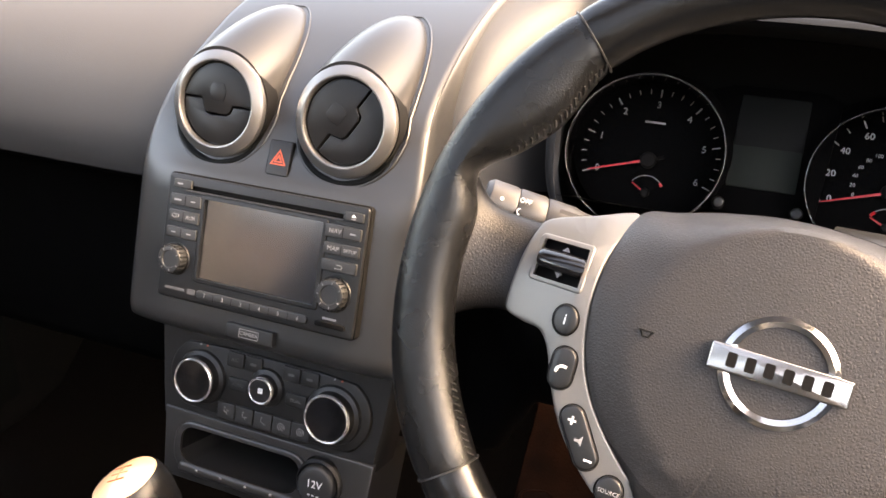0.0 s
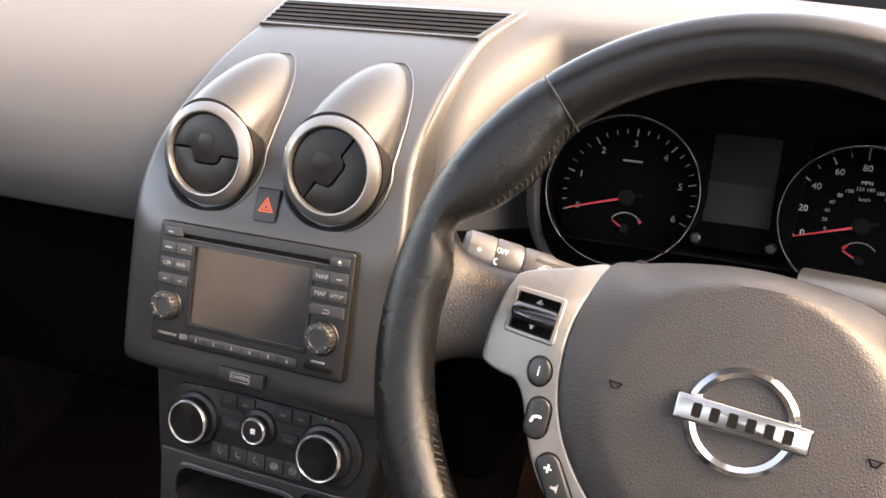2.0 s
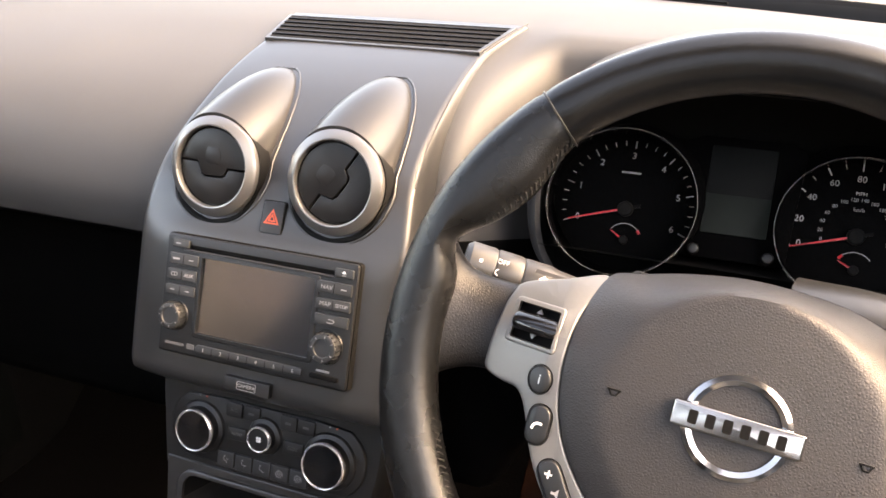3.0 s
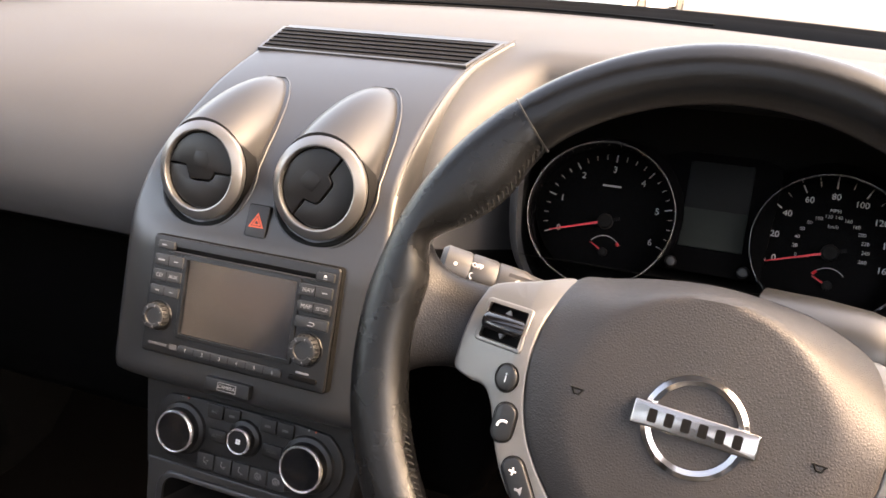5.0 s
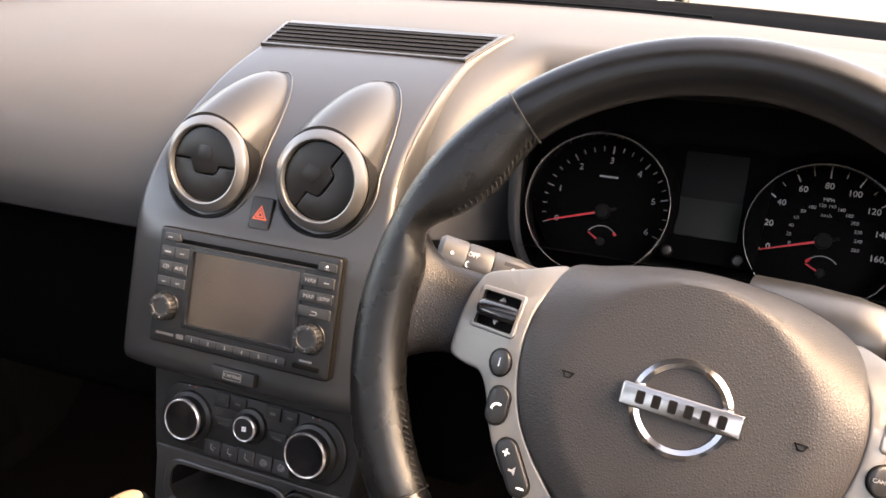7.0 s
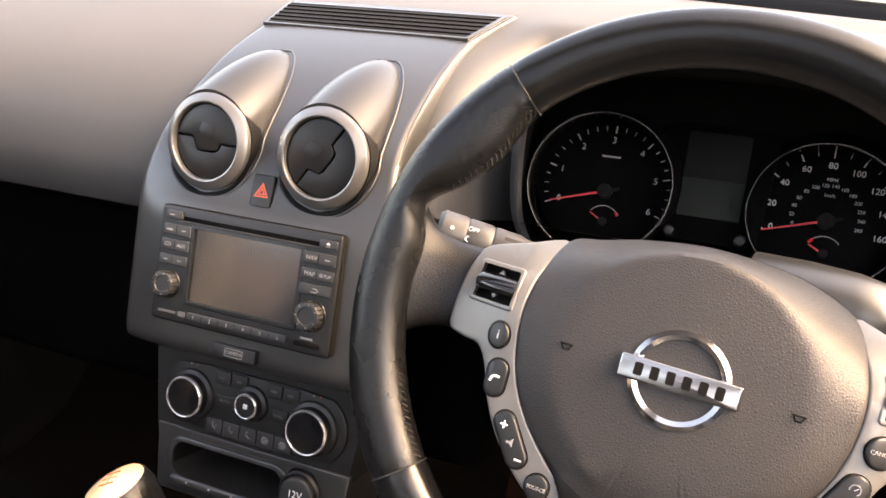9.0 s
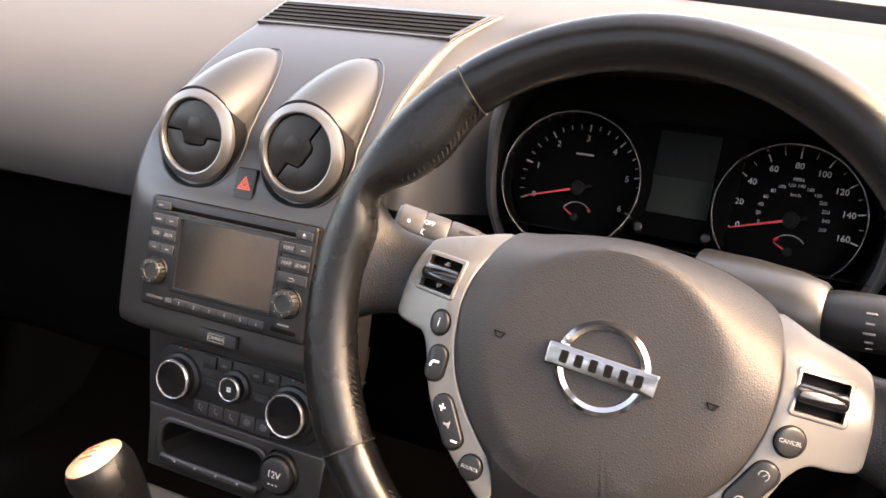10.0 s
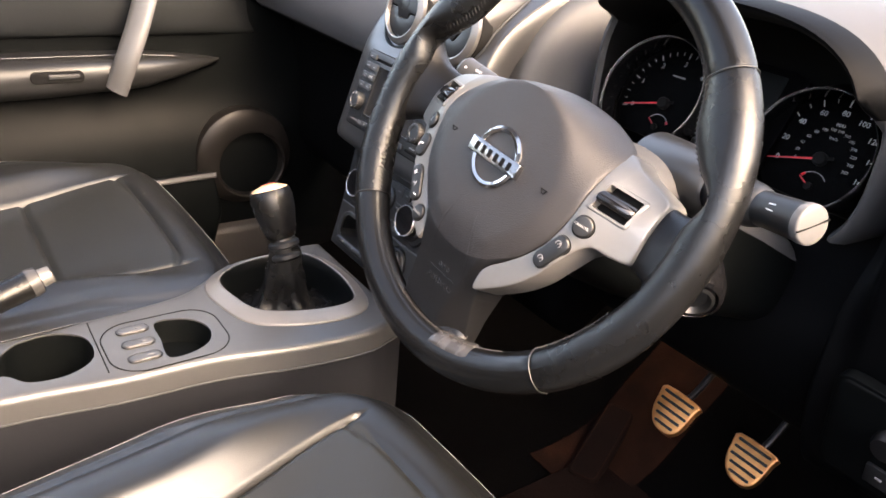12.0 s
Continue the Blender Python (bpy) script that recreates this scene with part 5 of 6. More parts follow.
# ---- instruments ----
def build_dial(cx, cy, cz, label, name, numbers, a0, step, minor, needle_at, sub, rr, ring_at, rise):
    m = face_plane(cx, cy, cz, 25)
    g = thing(name, m, label, "gauge", group="instrument dials")
    part("face", plate(circle(0.0660, 64), -0.004, 0.0, 0.0003), M_DIAL, g)
    part("ring", revolve([(rr - 0.0010, rise - 0.0045), (rr - 0.0009, rise - 0.0008), (rr - 0.0006, rise), (rr - 0.0002, rise - 0.0008), (rr, rise - 0.0030)], 72, at(*ring_at)), M_DIALRING, g, "thin chrome ring")
    part("wall", revolve([(rr - 0.0006, 0.0), (rr - 0.0016, rise * 0.5), (rr - 0.0020, rise - 0.0038)], 72, at(*ring_at)), M_GLOSS, g)
    hub = Vector((0.0, -0.0075, 0))
    pivot = Vector((0.0, -0.0115, 0))
    for k, text in enumerate(numbers):
        a = radians(a0 - step * k)
        lettering(text, 0.0081 if sub else 0.0075, at(0.0445 * math.cos(a), 0.0440 * math.sin(a) - 0.0075, 0.0004), M_KEYPRINT if sub else M_NUMERAL, g)
    total = step * (len(numbers) - 1)
    count = (len(numbers) - 1) * minor
    for k in range(count + 1):
        a = radians(a0 - total * k / count)
        big = k % minor == 0
        ln = 0.0066 if big else 0.0042
        mm = Matrix.Translation(hub) @ at(0, 0, 0, math.degrees(a)) @ at(0.0575 - ln / 2, 0, 0)
        part("tick", plate(rounded(ln, 0.0009 if big else 0.0005, 0.0002), 0.0, 0.0006, m=mm), M_KEYPRINT if sub or not big else M_NUMERAL, g)
    nd = part("needle", plate([(0.000, -0.0010), (0.051, -0.0004), (0.051, 0.0004), (0.000, 0.0010)], 0.0045, 0.0058, m=Matrix.Translation(pivot) @ at(0, 0, 0, needle_at)), M_RED, g, "red pointer")
    part("needle_tail", plate([(-0.013, -0.0016), (0.0, -0.0016), (0.0, 0.0016), (-0.013, 0.0012)], 0.0045, 0.0060, m=Matrix.Translation(pivot) @ at(0, 0, 0, needle_at)), M_VOID, nd)
    part("hub_cap", plate(circle(0.0068, 32, 0, -0.0115), 0.001, 0.0078, 0.002), M_VOID, g)
    # small gauge below the middle
    c = Vector((0.002, -0.039, 0.0005))
    arc = [c + Vector((0.0150 * math.cos(radians(q)), 0.0150 * math.sin(radians(q)), 0)) for q in range(40, 146, 8)]
    part("arc", tube(arc, 0.0004, 5), M_DIM, g)
    part("arc", tube([c + Vector((0.0146 * math.cos(radians(q)), 0.0146 * math.sin(radians(q)), 0.0002)) for q in ((30, 36, 42) if sub else (130, 138, 146))], 0.0013, 6), M_RED, g, "red zone")
    part("needle", plate([(0, -0.0008), (0.014, -0.0004), (0.014, 0.0004), (0, 0.0008)], 0.001, 0.002, m=Matrix.Translation(c) @ at(0, 0, 0, 152 if not sub else 148)), M_RED, g)
    part("hub_cap", plate(circle(0.0040, 20, c.x, c.y), 0.001, 0.0042, 0.001), M_VOID, g)
    return g


def build_instruments():
    t = build_dial(-0.1000, 0.3245, 0.6420, "black rev counter with white numerals and red pointer", "rev_counter", [str(k) for k in range(7)], 201, 37.2, 4, 197, True, 0.0638, (-0.0025, -0.0085), 0.0350)
    part("mark", plate(rounded(0.017, 0.0016, 0.0004, cx=0.0, cy=0.0215), 0.0, 0.0005), M_DIM, t)
    s = build_dial(0.0860, 0.3355, 0.6400, "black speedometer with white numerals and red pointer", "speedometer", [str(20 * k) for k in range(9)], 199.5, 27.0, 2, 197, False, 0.0608, (-0.0040, -0.0104), 0.0300)
    lettering("MPH", 0.0044, at(0.0, 0.0245, 0.0004), M_NUMERAL, s)
    lettering("km/h", 0.0042, at(0.0, 0.0110, 0.0004), M_DIM, s)
    for k in range(14):
        a = radians(199.5 - 216 * k / 13)
        lettering(str(20 * k), 0.0042, at(0.0270 * math.cos(a), 0.0270 * math.sin(a) - 0.0075, 0.0004), M_DIM, s)
    d = thing("trip_display", face_plane(-0.0085, 0.331, 0.646, 25), "unlit grey-green trip computer display", "display")
    part("housing", plate([(-0.050, 0.050), (-0.034, 0.056), (0.034, 0.056), (0.050, 0.050), (0.044, -0.050), (-0.044, -0.050)][::-1], -0.008, 0.001, 0.0008), M_DIAL, d)
    part("screen", plate(rounded(0.0535, 0.076, 0.002, cy=0.010), 0.0, 0.0018, 0.0004), M_LCD, d)
    part("lower_screen", plate(rounded(0.0535, 0.034, 0.001, cy=-0.011), 0.0, 0.0024, 0.0003), material("lcd_green_grey", (0.0115, 0.0150, 0.0132), 0.5, specular=0.1), d)
    for x in (-0.030, 0.030):
        part("reset_knob", plate(circle(0.005, 24, x, -0.044), 0.0, 0.012, 0.002), M_BLACK, d)


# ---- driver's outer vent and switch panel ----
def build_side_vent(x, y, z, turn, name_label):
    m = pose(x, y, z, 0, 0, turn) @ pose(0, 0, 0, 82, 0, 0)
    v = thing("air_vent", m, name_label, "air vent", group="outer air vents")
    part("surround", revolve([(0.0620, -0.040), (0.0605, -0.014), (0.0595, -0.007), (0.0580, -0.004), (0.0560, -0.006)], 56), M_DASH, v)
    part("ring", revolve([(0.0455, -0.020), (0.0460, -0.004), (0.0475, 0.0020), (0.0505, 0.0034), (0.0540, 0.0010), (0.0565, -0.006)], 56), M_BRUSH, v, "satin silver ring")
    part("barrel", revolve([(0.0458, -0.001), (0.0450, -0.012), (0.0, -0.028)], 48), M_VOID, v)
    part("flap", plate(circle(0.0440, 48), -0.014, -0.008, 0.001), M_GLOSS, v)
    part("slat", plate(rounded(0.084, 0.0016, 0.0005), -0.012, -0.005, 0.0004), M_BLACK, v)


def build_switch_panel():
    m = pose(0.264, 0.250, 0.440, 90 + 14, 0, 0) @ at(0, 0, 0)
    p = thing("switch_panel", m, "dark driver's switch panel with mirror control", "switch panel")
    part("plate", plate(rounded(0.110, 0.105, 0.012), -0.010, 0.004, 0.003), M_DOOR, p)
    part("rim", plate(rounded(0.116, 0.111, 0.014), -0.010, 0.002, 0.001), M_DOOR, p)
    part("mirror_knob", revolve([(0.014, 0.002), (0.014, 0.010), (0.011, 0.016), (0.0, 0.017)], 32, at(0.000, 0.012)), M_FLAP, p, "round mirror control")
    for x, y in ((0.035, 0.012), (0.000, -0.030), (0.035, -0.030)):
        b = part("button", plate(rounded(0.026, 0.022, 0.002, cx=x, cy=y), 0.002, 0.007, 0.001), M_BLACK, p)
        part("mark", plate(rounded(0.006, 0.0025, 0.0006, cx=x, cy=y), 0.0066, 0.0074), M_DIM, b)


# ---- console, gear lever ----
CZ = 0.345


def build_console():
    c = thing("floor_console", pose(XC + 0.03, -0.15, 0.0), "grey plastic floor console with cup holders and gear surround", "console")
    cx0, cy0 = XC + 0.03, -0.15
    # top face outline, right edge towards the driver
    right = [(-0.262, -0.80), (-0.262, -0.50), (-0.260, -0.355), (-0.246, -0.25), (-0.240, -0.15), (-0.222, -0.06), (-0.215, 0.02), (-0.224, 0.055), (-0.232, 0.078)]
    left = [(-0.452, 0.078), (-0.455, 0.055), (-0.452, 0.02), (-0.441, -0.045), (-0.412, -0.105), (-0.388, -0.15), (-0.376, -0.25), (-0.368, -0.355), (-0.366, -0.80)]
    o = spline([(x - cx0, y - cy0) for x, y in right], 4) + spline([(x - cx0, y - cy0) for x, y in left], 4)
    cup = [(x - cx0, y - cy0) for x, y in spline([(-0.297, -0.262), (-0.276, -0.290), (-0.279, -0.326), (-0.300, -0.346), (-0.296, -0.372), (-0.276, -0.395), (-0.279, -0.432), (-0.318, -0.455), (-0.357, -0.432), (-0.362, -0.395), (-0.344, -0.372), (-0.340, -0.346), (-0.356, -0.326), (-0.360, -0.290), (-0.338, -0.262)][::-1], 4, closed=True)]
    hole = [(x - cx0, y - cy0) for x, y in spline([(-0.336, -0.189), (-0.300, -0.192), (-0.264, -0.194), (-0.262, -0.170), (-0.275, -0.146), (-0.300, -0.137), (-0.324, -0.146), (-0.337, -0.166)], 5, closed=True)]
    boot = [(x - cx0, y - cy0) for x, y in spline([(-0.300, -0.072), (-0.340, -0.088), (-0.385, -0.090), (-0.412, -0.055), (-0.418, 0.000), (-0.402, 0.034), (-0.350, 0.046), (-0.300, 0.042), (-0.275, 0.028), (-0.277, -0.020)], 5, closed=True)]
    part("top_panel", plate(o, CZ - 0.035, CZ, 0.008, holes=[cup, hole, boot]), M_CONSOLE, c, "grey satin top panel")
    for nm, h, depth in (("cup_well", cup, 0.075), ("tray_well", hole, 0.03), ("boot_well", boot, 0.04)):
        bm = bmesh.new()
        a = [bm.verts.new((x, y, CZ - 0.002)) for x, y in h]
        b = [bm.verts.new((x, y, CZ - depth)) for x, y in inset(h, 0.003)]
        for i in range(len(h)):
            bm.faces.new((a[i - 1], a[i], b[i], b[i - 1]))
        bm.faces.new(b)
        part(nm, bm, M_DOOR, c, "dark cup holder well" if nm == "cup_well" else "")
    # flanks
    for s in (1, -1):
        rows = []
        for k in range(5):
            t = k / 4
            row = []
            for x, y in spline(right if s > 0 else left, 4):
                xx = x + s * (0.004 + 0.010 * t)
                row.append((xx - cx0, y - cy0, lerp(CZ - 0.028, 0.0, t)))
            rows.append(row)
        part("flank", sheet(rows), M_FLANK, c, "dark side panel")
        line = [(x + s * 0.0045 - cx0, y - cy0, CZ - 0.026) for x, y in spline(right if s > 0 else left, 4)]
        part("flank_strip", tube(line, 0.0012, 6), M_CONSOLE, c)
    # joints of the inset panel round the switches and the small tray
    loop = [(x - cx0, y - cy0, CZ + 0.0001) for x, y in rounded(0.100, 0.128, 0.034, 8, cx=-0.2995, cy=-0.1865)]
    part("panel_joint", tube(loop, 0.0008, 6, closed=True), M_VOID, c)
    part("panel_joint", tube([(-0.262 - cx0, -0.2555 - cy0, CZ + 0.0001), (-0.366 - cx0, -0.2535 - cy0, CZ + 0.0001)], 0.0008, 6), M_VOID, c)
    # seat heater switches
    for k in range(3):
        x, y = -0.331 + 0.0285 * k, -0.2140 - 0.0010 * k
        q = Matrix.Translation((x - cx0, y - cy0, CZ)) @ at(0, 0, 0, 90)
        sw = part("heater_switch", plate(rounded(0.0150, 0.0360, 0.0074, 6), -0.002, 0.0022, 0.001, m=Matrix.Translation((x - cx0, y - cy0, CZ)), holes=[rounded(0.0125, 0.0330, 0.0060, 6)]), M_BLACK, c, "oval switch")
        part("rocker", plate(rounded(0.0122, 0.0326, 0.0058, 6), -0.002, 0.0026, 0.0012, m=Matrix.Translation((x - cx0, y - cy0, CZ))), M_CONSOLE, sw)
        part("mark", plate(rounded(0.004, 0.006, 0.001, cy=0.006), 0.0024, 0.0031, m=Matrix.Translation((x - cx0, y - cy0, CZ))), M_FAINT, sw)
    # pale ring round the gear boot
    bz = [(x, y) for x, y in boot]
    steps = ((-0.0215, -0.003), (-0.0215, 0.0015), (-0.0200, 0.0030), (-0.0065, 0.0095), (-0.0045, 0.0105), (-0.0030, 0.0095))
    part("boot_ring", loft([[(x, y, CZ + z) for x, y in inset(bz, d)] for d, z in steps], caps=False), M_SILVER, c, "satin silver gear surround", angle=50)
    steps = ((-0.0032, 0.0098), (-0.0018, 0.0090), (0.0010, -0.004), (0.0040, -0.030))
    part("boot_collar", loft([[(x, y, CZ + z) for x, y in inset(bz, d)] for d, z in steps], caps=False), M_DOOR, c, "dark inner collar", angle=50)


def build_gear_lever():
    g = thing("gear_lever", pose(-0.347, -0.028, 0.322), "black leather gear lever with a pale amber top", "gear lever")
    rings = []
    outline = [(-0.300, -0.072), (-0.340, -0.086), (-0.385, -0.088), (-0.410, -0.055), (-0.415, 0.000), (-0.400, 0.032), (-0.350, 0.043), (-0.300, 0.040), (-0.278, 0.028), (-0.280, -0.020)]
    o = spline([(x + 0.347, y + 0.028) for x, y in outline], 4, closed=True)
    for s, z, w in ((1.0, -0.010, 0.0), (0.90, -0.010, 0.003), (0.72, -0.004, 0.006), (0.52, 0.006, 0.009), (0.40, 0.022, 0.008), (0.345, 0.040, 0.0065), (0.325, 0.055, 0.005), (0.27, 0.068, 0.002), (0.25, 0.082, 0.0), (0.22, 0.092, 0.0)):
        ring = []
        for i, (x, y) in enumerate(o):
            a = math.atan2(y, x)
            k = s + w * 9 * math.sin(4 * a + 0.8) + w * 6 * math.sin(9 * a + 30 * z)
            ring.append((x * k + 0.008 * z / 0.1, y * k, z + w * 0.5 * math.sin(3 * a)))
        rings.append(ring)
    part("boot", loft(rings), M_GRIP, g, "creased black leather gaiter", angle=60)
    top = Vector((-0.366 + 0.347, -0.037 + 0.028, 0.4775 - 0.322))
    low = Vector((0.008, 0.000, 0.088))
    ax = (top - low).normalized()
    m = ax.to_track_quat("Z", "Y").to_matrix().to_4x4()
    m.translation = low
    L = (top - low).length
    part("collar", revolve([(0.0150, -0.016), (0.0185, -0.013), (0.0185, -0.009), (0.0145, -0.006), (0.0150, -0.001), (0.0188, 0.001), (0.0188, 0.006), (0.0150, 0.009), (0.0140, 0.014)], 32, m), M_BLACK, g)
    part("knob", revolve([(0.0135, 0.010), (0.0180, 0.014), (0.0212, 0.026), (0.0245, 0.044), (0.0260, L - 0.012), (0.0240, L - 0.003), (0.0225, L - 0.001)], 40, m, cap=True), M_GRIP, g, "stitched black leather knob")
    part("top_disc", plate(circle(0.0222, 40), L - 0.004, L + 0.0006, 0.0018, m=m, dome=0.0050), M_KNOBTOP, g, "pale amber disc with the shift pattern")
    bm = bmesh.new()
    for x in (-0.006, 0.0, 0.006):
        tube([(m @ Vector((x, -0.006, L + 0.0054))), (m @ Vector((x, 0.006, L + 0.0054)))], 0.0005, 5, bm)
    tube([(m @ Vector((-0.006, 0, L + 0.0054))), (m @ Vector((0.006, 0, L + 0.0054)))], 0.0005, 5, bm)
    part("shift_pattern", bm, M_ORANGE, g, "amber shift pattern lines")
    bm = bmesh.new()
    for k in range(16):
        z = 0.020 + 0.0022 * k
        r = 0.0190 + 0.0070 * min(1, (z - 0.018) / 0.034)
        for s in (-1, 1):
            tube([m @ Vector((s * 0.0006 , -r - 0.0002, z)), m @ Vector((s * 0.0022, -r, z + 0.0012))], 0.0004, 5, bm)
    part("stitching", bm, M_DIM, g)["kind"] = "stuff"


def build_handbrake():
    a, b = Vector((-0.402, -0.48, 0.325)), Vector((-0.420, -0.285, 0.383))
    h = thing("handbrake", Matrix.Translation(a), "black handbrake lever with a bright button", "handbrake")
    d = b - a
    pts = [Vector((0, 0, 0)), d * 0.3, d * 0.6, d * 0.92, d * 0.99]
    part("grip", tube(pts, [0.012, 0.0145, 0.0155, 0.0165, 0.013], 16), M_GRIP, h, "leather grip")
    part("button", tube([d * 0.98, d * 1.05], [0.0115, 0.0100], 16), M_SILVER, h, "bright release button")
    part("ferrule", tube([d * 0.93, d * 0.985], [0.0172, 0.0150], 20), M_PALE, h)


# ---- seats, pedals, door ----
def build_seat(x, y_front, z, label, width=0.50, taper=0.0, seam=(0.62, 0.50)):
    s = thing("car_seat", pose(x, y_front - 0.25, 0.0), label, "car seat", group="front seats")
    hw = width / 2

    def surf(u, v):
        """u across -1..1, v from front 0 to back 1: cushion top."""
        line = lerp(seam[0], seam[1], smoothstep(0.08, 0.55, v))
        a = abs(u)
        a = a / 0.56 * line if a < 0.56 else line + (a - 0.56) / 0.44 * (1 - line)
        u = math.copysign(a, u)
        px = u * hw * (1 - taper * v) * (1 - 0.05 * (1 - smoothstep(0.0, 0.30, v)) * abs(u) ** 2)
        py = 0.25 - 0.50 * v - 0.012 * u * u * (1 - v) - 0.060 * (max(0.0, abs(u) - 0.66) / 0.34) ** 2.2 * (1 - v)
        bol = smoothstep(line - 0.01, line + 0.17, abs(u))
        pz = z - 0.030 * v + (0.022 + 0.020 * v) * bol * smoothstep(0.05, 0.4, v) - 0.10 * max(0.0, abs(u) - 0.80) ** 1.6 * 6 * 0.25
        pz -= 0.030 * max(0.0, 1 - v / 0.10) ** 2
        pz -= 0.016 * smoothstep(0.12, 0.5, v) * (1 - smoothstep(line - 0.16, line + 0.02, abs(u)) * 0.6)
        pz -= 0.0065 * math.exp(-((abs(u) - line) / 0.011) ** 2) * smoothstep(0.10, 0.14, v)
        pz -= 0.0035 * math.exp(-((abs(u) - 0.92) / 0.012) ** 2) * smoothstep(0.03, 0.06, v)
        pz -= 0.0035 * math.exp(-((v - 0.042) / 0.009) ** 2) * smoothstep(0.94, 0.90, abs(u))
        pz -= 0.0055 * math.exp(-((v - 0.132 - 0.03 * (abs(u) / line) ** 8) / 0.008) ** 2) * (1 if abs(u) < line else 0.0)
        pz -= 0.0065 * math.exp(-((v - 0.44) / 0.009) ** 2) * (1 if abs(u) < line else 0.0)
        return px, py, pz

    side = list(np.linspace(0.60, 0.52, 9)) + list(np.linspace(0.46, 0.06, 9))
    us = [-u for u in list(np.linspace(1, 0.62, 20)) + side] + [0.0] + [u for u in reversed(list(np.linspace(1, 0.62, 20)) + side)]
    vs = list(np.linspace(0, 0.12, 11)) + list(np.linspace(0.126, 0.18, 10)) + list(np.linspace(0.20, 0.40, 11)) + list(np.linspace(0.412, 0.468, 9)) + list(np.linspace(0.48, 1, 24))
    rows = [[surf(u, v) for u in us] for v in vs]
    mid0, mid1 = 24, len(us) - 25
    part("bolster", sheet([r[:mid0 + 1] for r in rows]), M_SEAT, s, "smooth black leather side bolster", angle=70)
    part("bolster", sheet([r[mid1:] for r in rows]), M_SEAT, s, "smooth black leather side bolster", angle=70)
    part("front_roll", sheet([r[mid0:mid1 + 1] for r in rows[:13]]), M_SEAT, s, angle=70)
    part("seat_panel", sheet([r[mid0:mid1 + 1] for r in rows[12:]]), M_SEAT_MID, s, "plain leather centre panel", angle=70)
    # skirt below the edge
    rim = [rows[k][0] for k in range(len(vs) - 1, -1, -1)] + rows[0][1:-1] + [rows[k][-1] for k in range(len(vs))]
    skirt = [rim, [(a * 1.012, b + (0.008 if b > 0.1 else 0), c - 0.03) for a, b, c in rim], [(a * 1.0, b, c - 0.09) for a, b, c in rim], [(a * 0.92, b - 0.03, 0.10) for a, b, c in rim]]
    part("skirt", sheet(skirt), M_SEAT, s, angle=70)
    # piping stitches along the edge
    bm = bmesh.new()
    dense = spline(rim, 6)
    acc = 0.0
    for p, q in zip(dense, dense[1:]):
        p, q = Vector(p), Vector(q)
        acc += (q - p).length
        dd = (q - p).normalized()
        while acc > 0.0030:
            acc -= 0.0030
            c = q - dd * acc + Vector((0, 0, 0.0007))
            tube([c - dd * 0.0010, c + dd * 0.0010], 0.00026, 4, bm)
    part("edge_stitching", bm, M_STITCH, s, "pale edge stitching")["kind"] = "stuff"
    # backrest
    rings = []
    for k in range(9):
        t = k / 8
        w2 = lerp(0.225, 0.16, t ** 1.5)
        yy, zz = lerp(-0.28, -0.60, t), lerp(z - 0.03, z + 0.55, t)
        rings.append([(w2 * math.copysign(abs(math.cos(a)) ** 0.6, math.cos(a)), yy + 0.055 * math.copysign(abs(math.sin(a)) ** 0.7, math.sin(a)), zz) for a in [2 * math.pi * j / 24 for j in range(24)]])
    part("backrest", loft(rings), M_SEAT, s, "black leather backrest", angle=60)
    part("base", plate(rounded(width * 0.8, 0.42, 0.04), 0.0, 0.14, 0.01), M_BLACK, s)
    return s


def build_pedal(x, y, z, label):
    m = pose(x, y, z, 90 - 42, 0, 0)
    p = thing("pedal", m, label, "pedal", group="foot pedals")
    o = [(-0.027, 0.024), (0.031, 0.024), (0.033, 0.010), (0.030, -0.022), (0.020, -0.036), (0.004, -0.038), (-0.012, -0.032), (-0.024, -0.016), (-0.029, 0.004)]
    part("pad", plate(spline(o, 3, closed=True), -0.010, 0.002, 0.003), M_PEDAL, p, "coppery metal pad")
    for k in range(5):
        v = 0.0165 - 0.0110 * k
        hw = 0.026 - 0.010 * max(0, k - 2) / 2
        part("rubber_strip", plate(rounded(2 * hw, 0.0042, 0.0018, cx=0.002 + 0.001 * k, cy=v), 0.0015, 0.0038, 0.0008), M_BLACK, p, "black rubber strip")
    part("arm", tube(spline([(0.002, 0.0, -0.008), (0.002, 0.05, -0.030), (0.0, 0.14, -0.035), (0.0, 0.23, 0.0)], 5), 0.008, 10, flat=0.6), M_BLACK, p)


def build_footrest():
    """Red-brown carpet on the driver's toe board, with the moulded footrest beside the console."""
    line = spline([(0.36, 0.006), (0.43, 0.007), (0.50, 0.027), (0.58, 0.095), (0.655, 0.162), (0.72, 0.27)], 4)
    rows = [[(lerp(-0.235, -0.095, j / 6), y, z) for j in range(7)] for y, z in line]
    tagged(part("trim_toe_carpet", sheet(rows), M_TOE), "worn red-brown carpet on the toe board", "carpet", kind="structure")
    r = thing("footrest", pose(-0.180, 0.465, 0.026, 16, 0, 22), "dark brown moulded footrest on the toe board", "footrest")
    part("pad", plate(rounded(0.052, 0.165, 0.014), -0.012, 0.010, 0.005), M_MAT, r)
    part("edge", tube([(x, y, 0.0098) for x, y in rounded(0.042, 0.155, 0.010)], 0.0012, 6, closed=True), M_TOE, r)


def build_floor_mat():
    bm = plate(rounded(0.42, 0.62, 0.05, cx=0.03, cy=0.16), 0.002, 0.010, 0.004)
    tagged(part("floor_mat", bm, M_MAT), "dark brown carpet mat under the pedals", "floor mat")


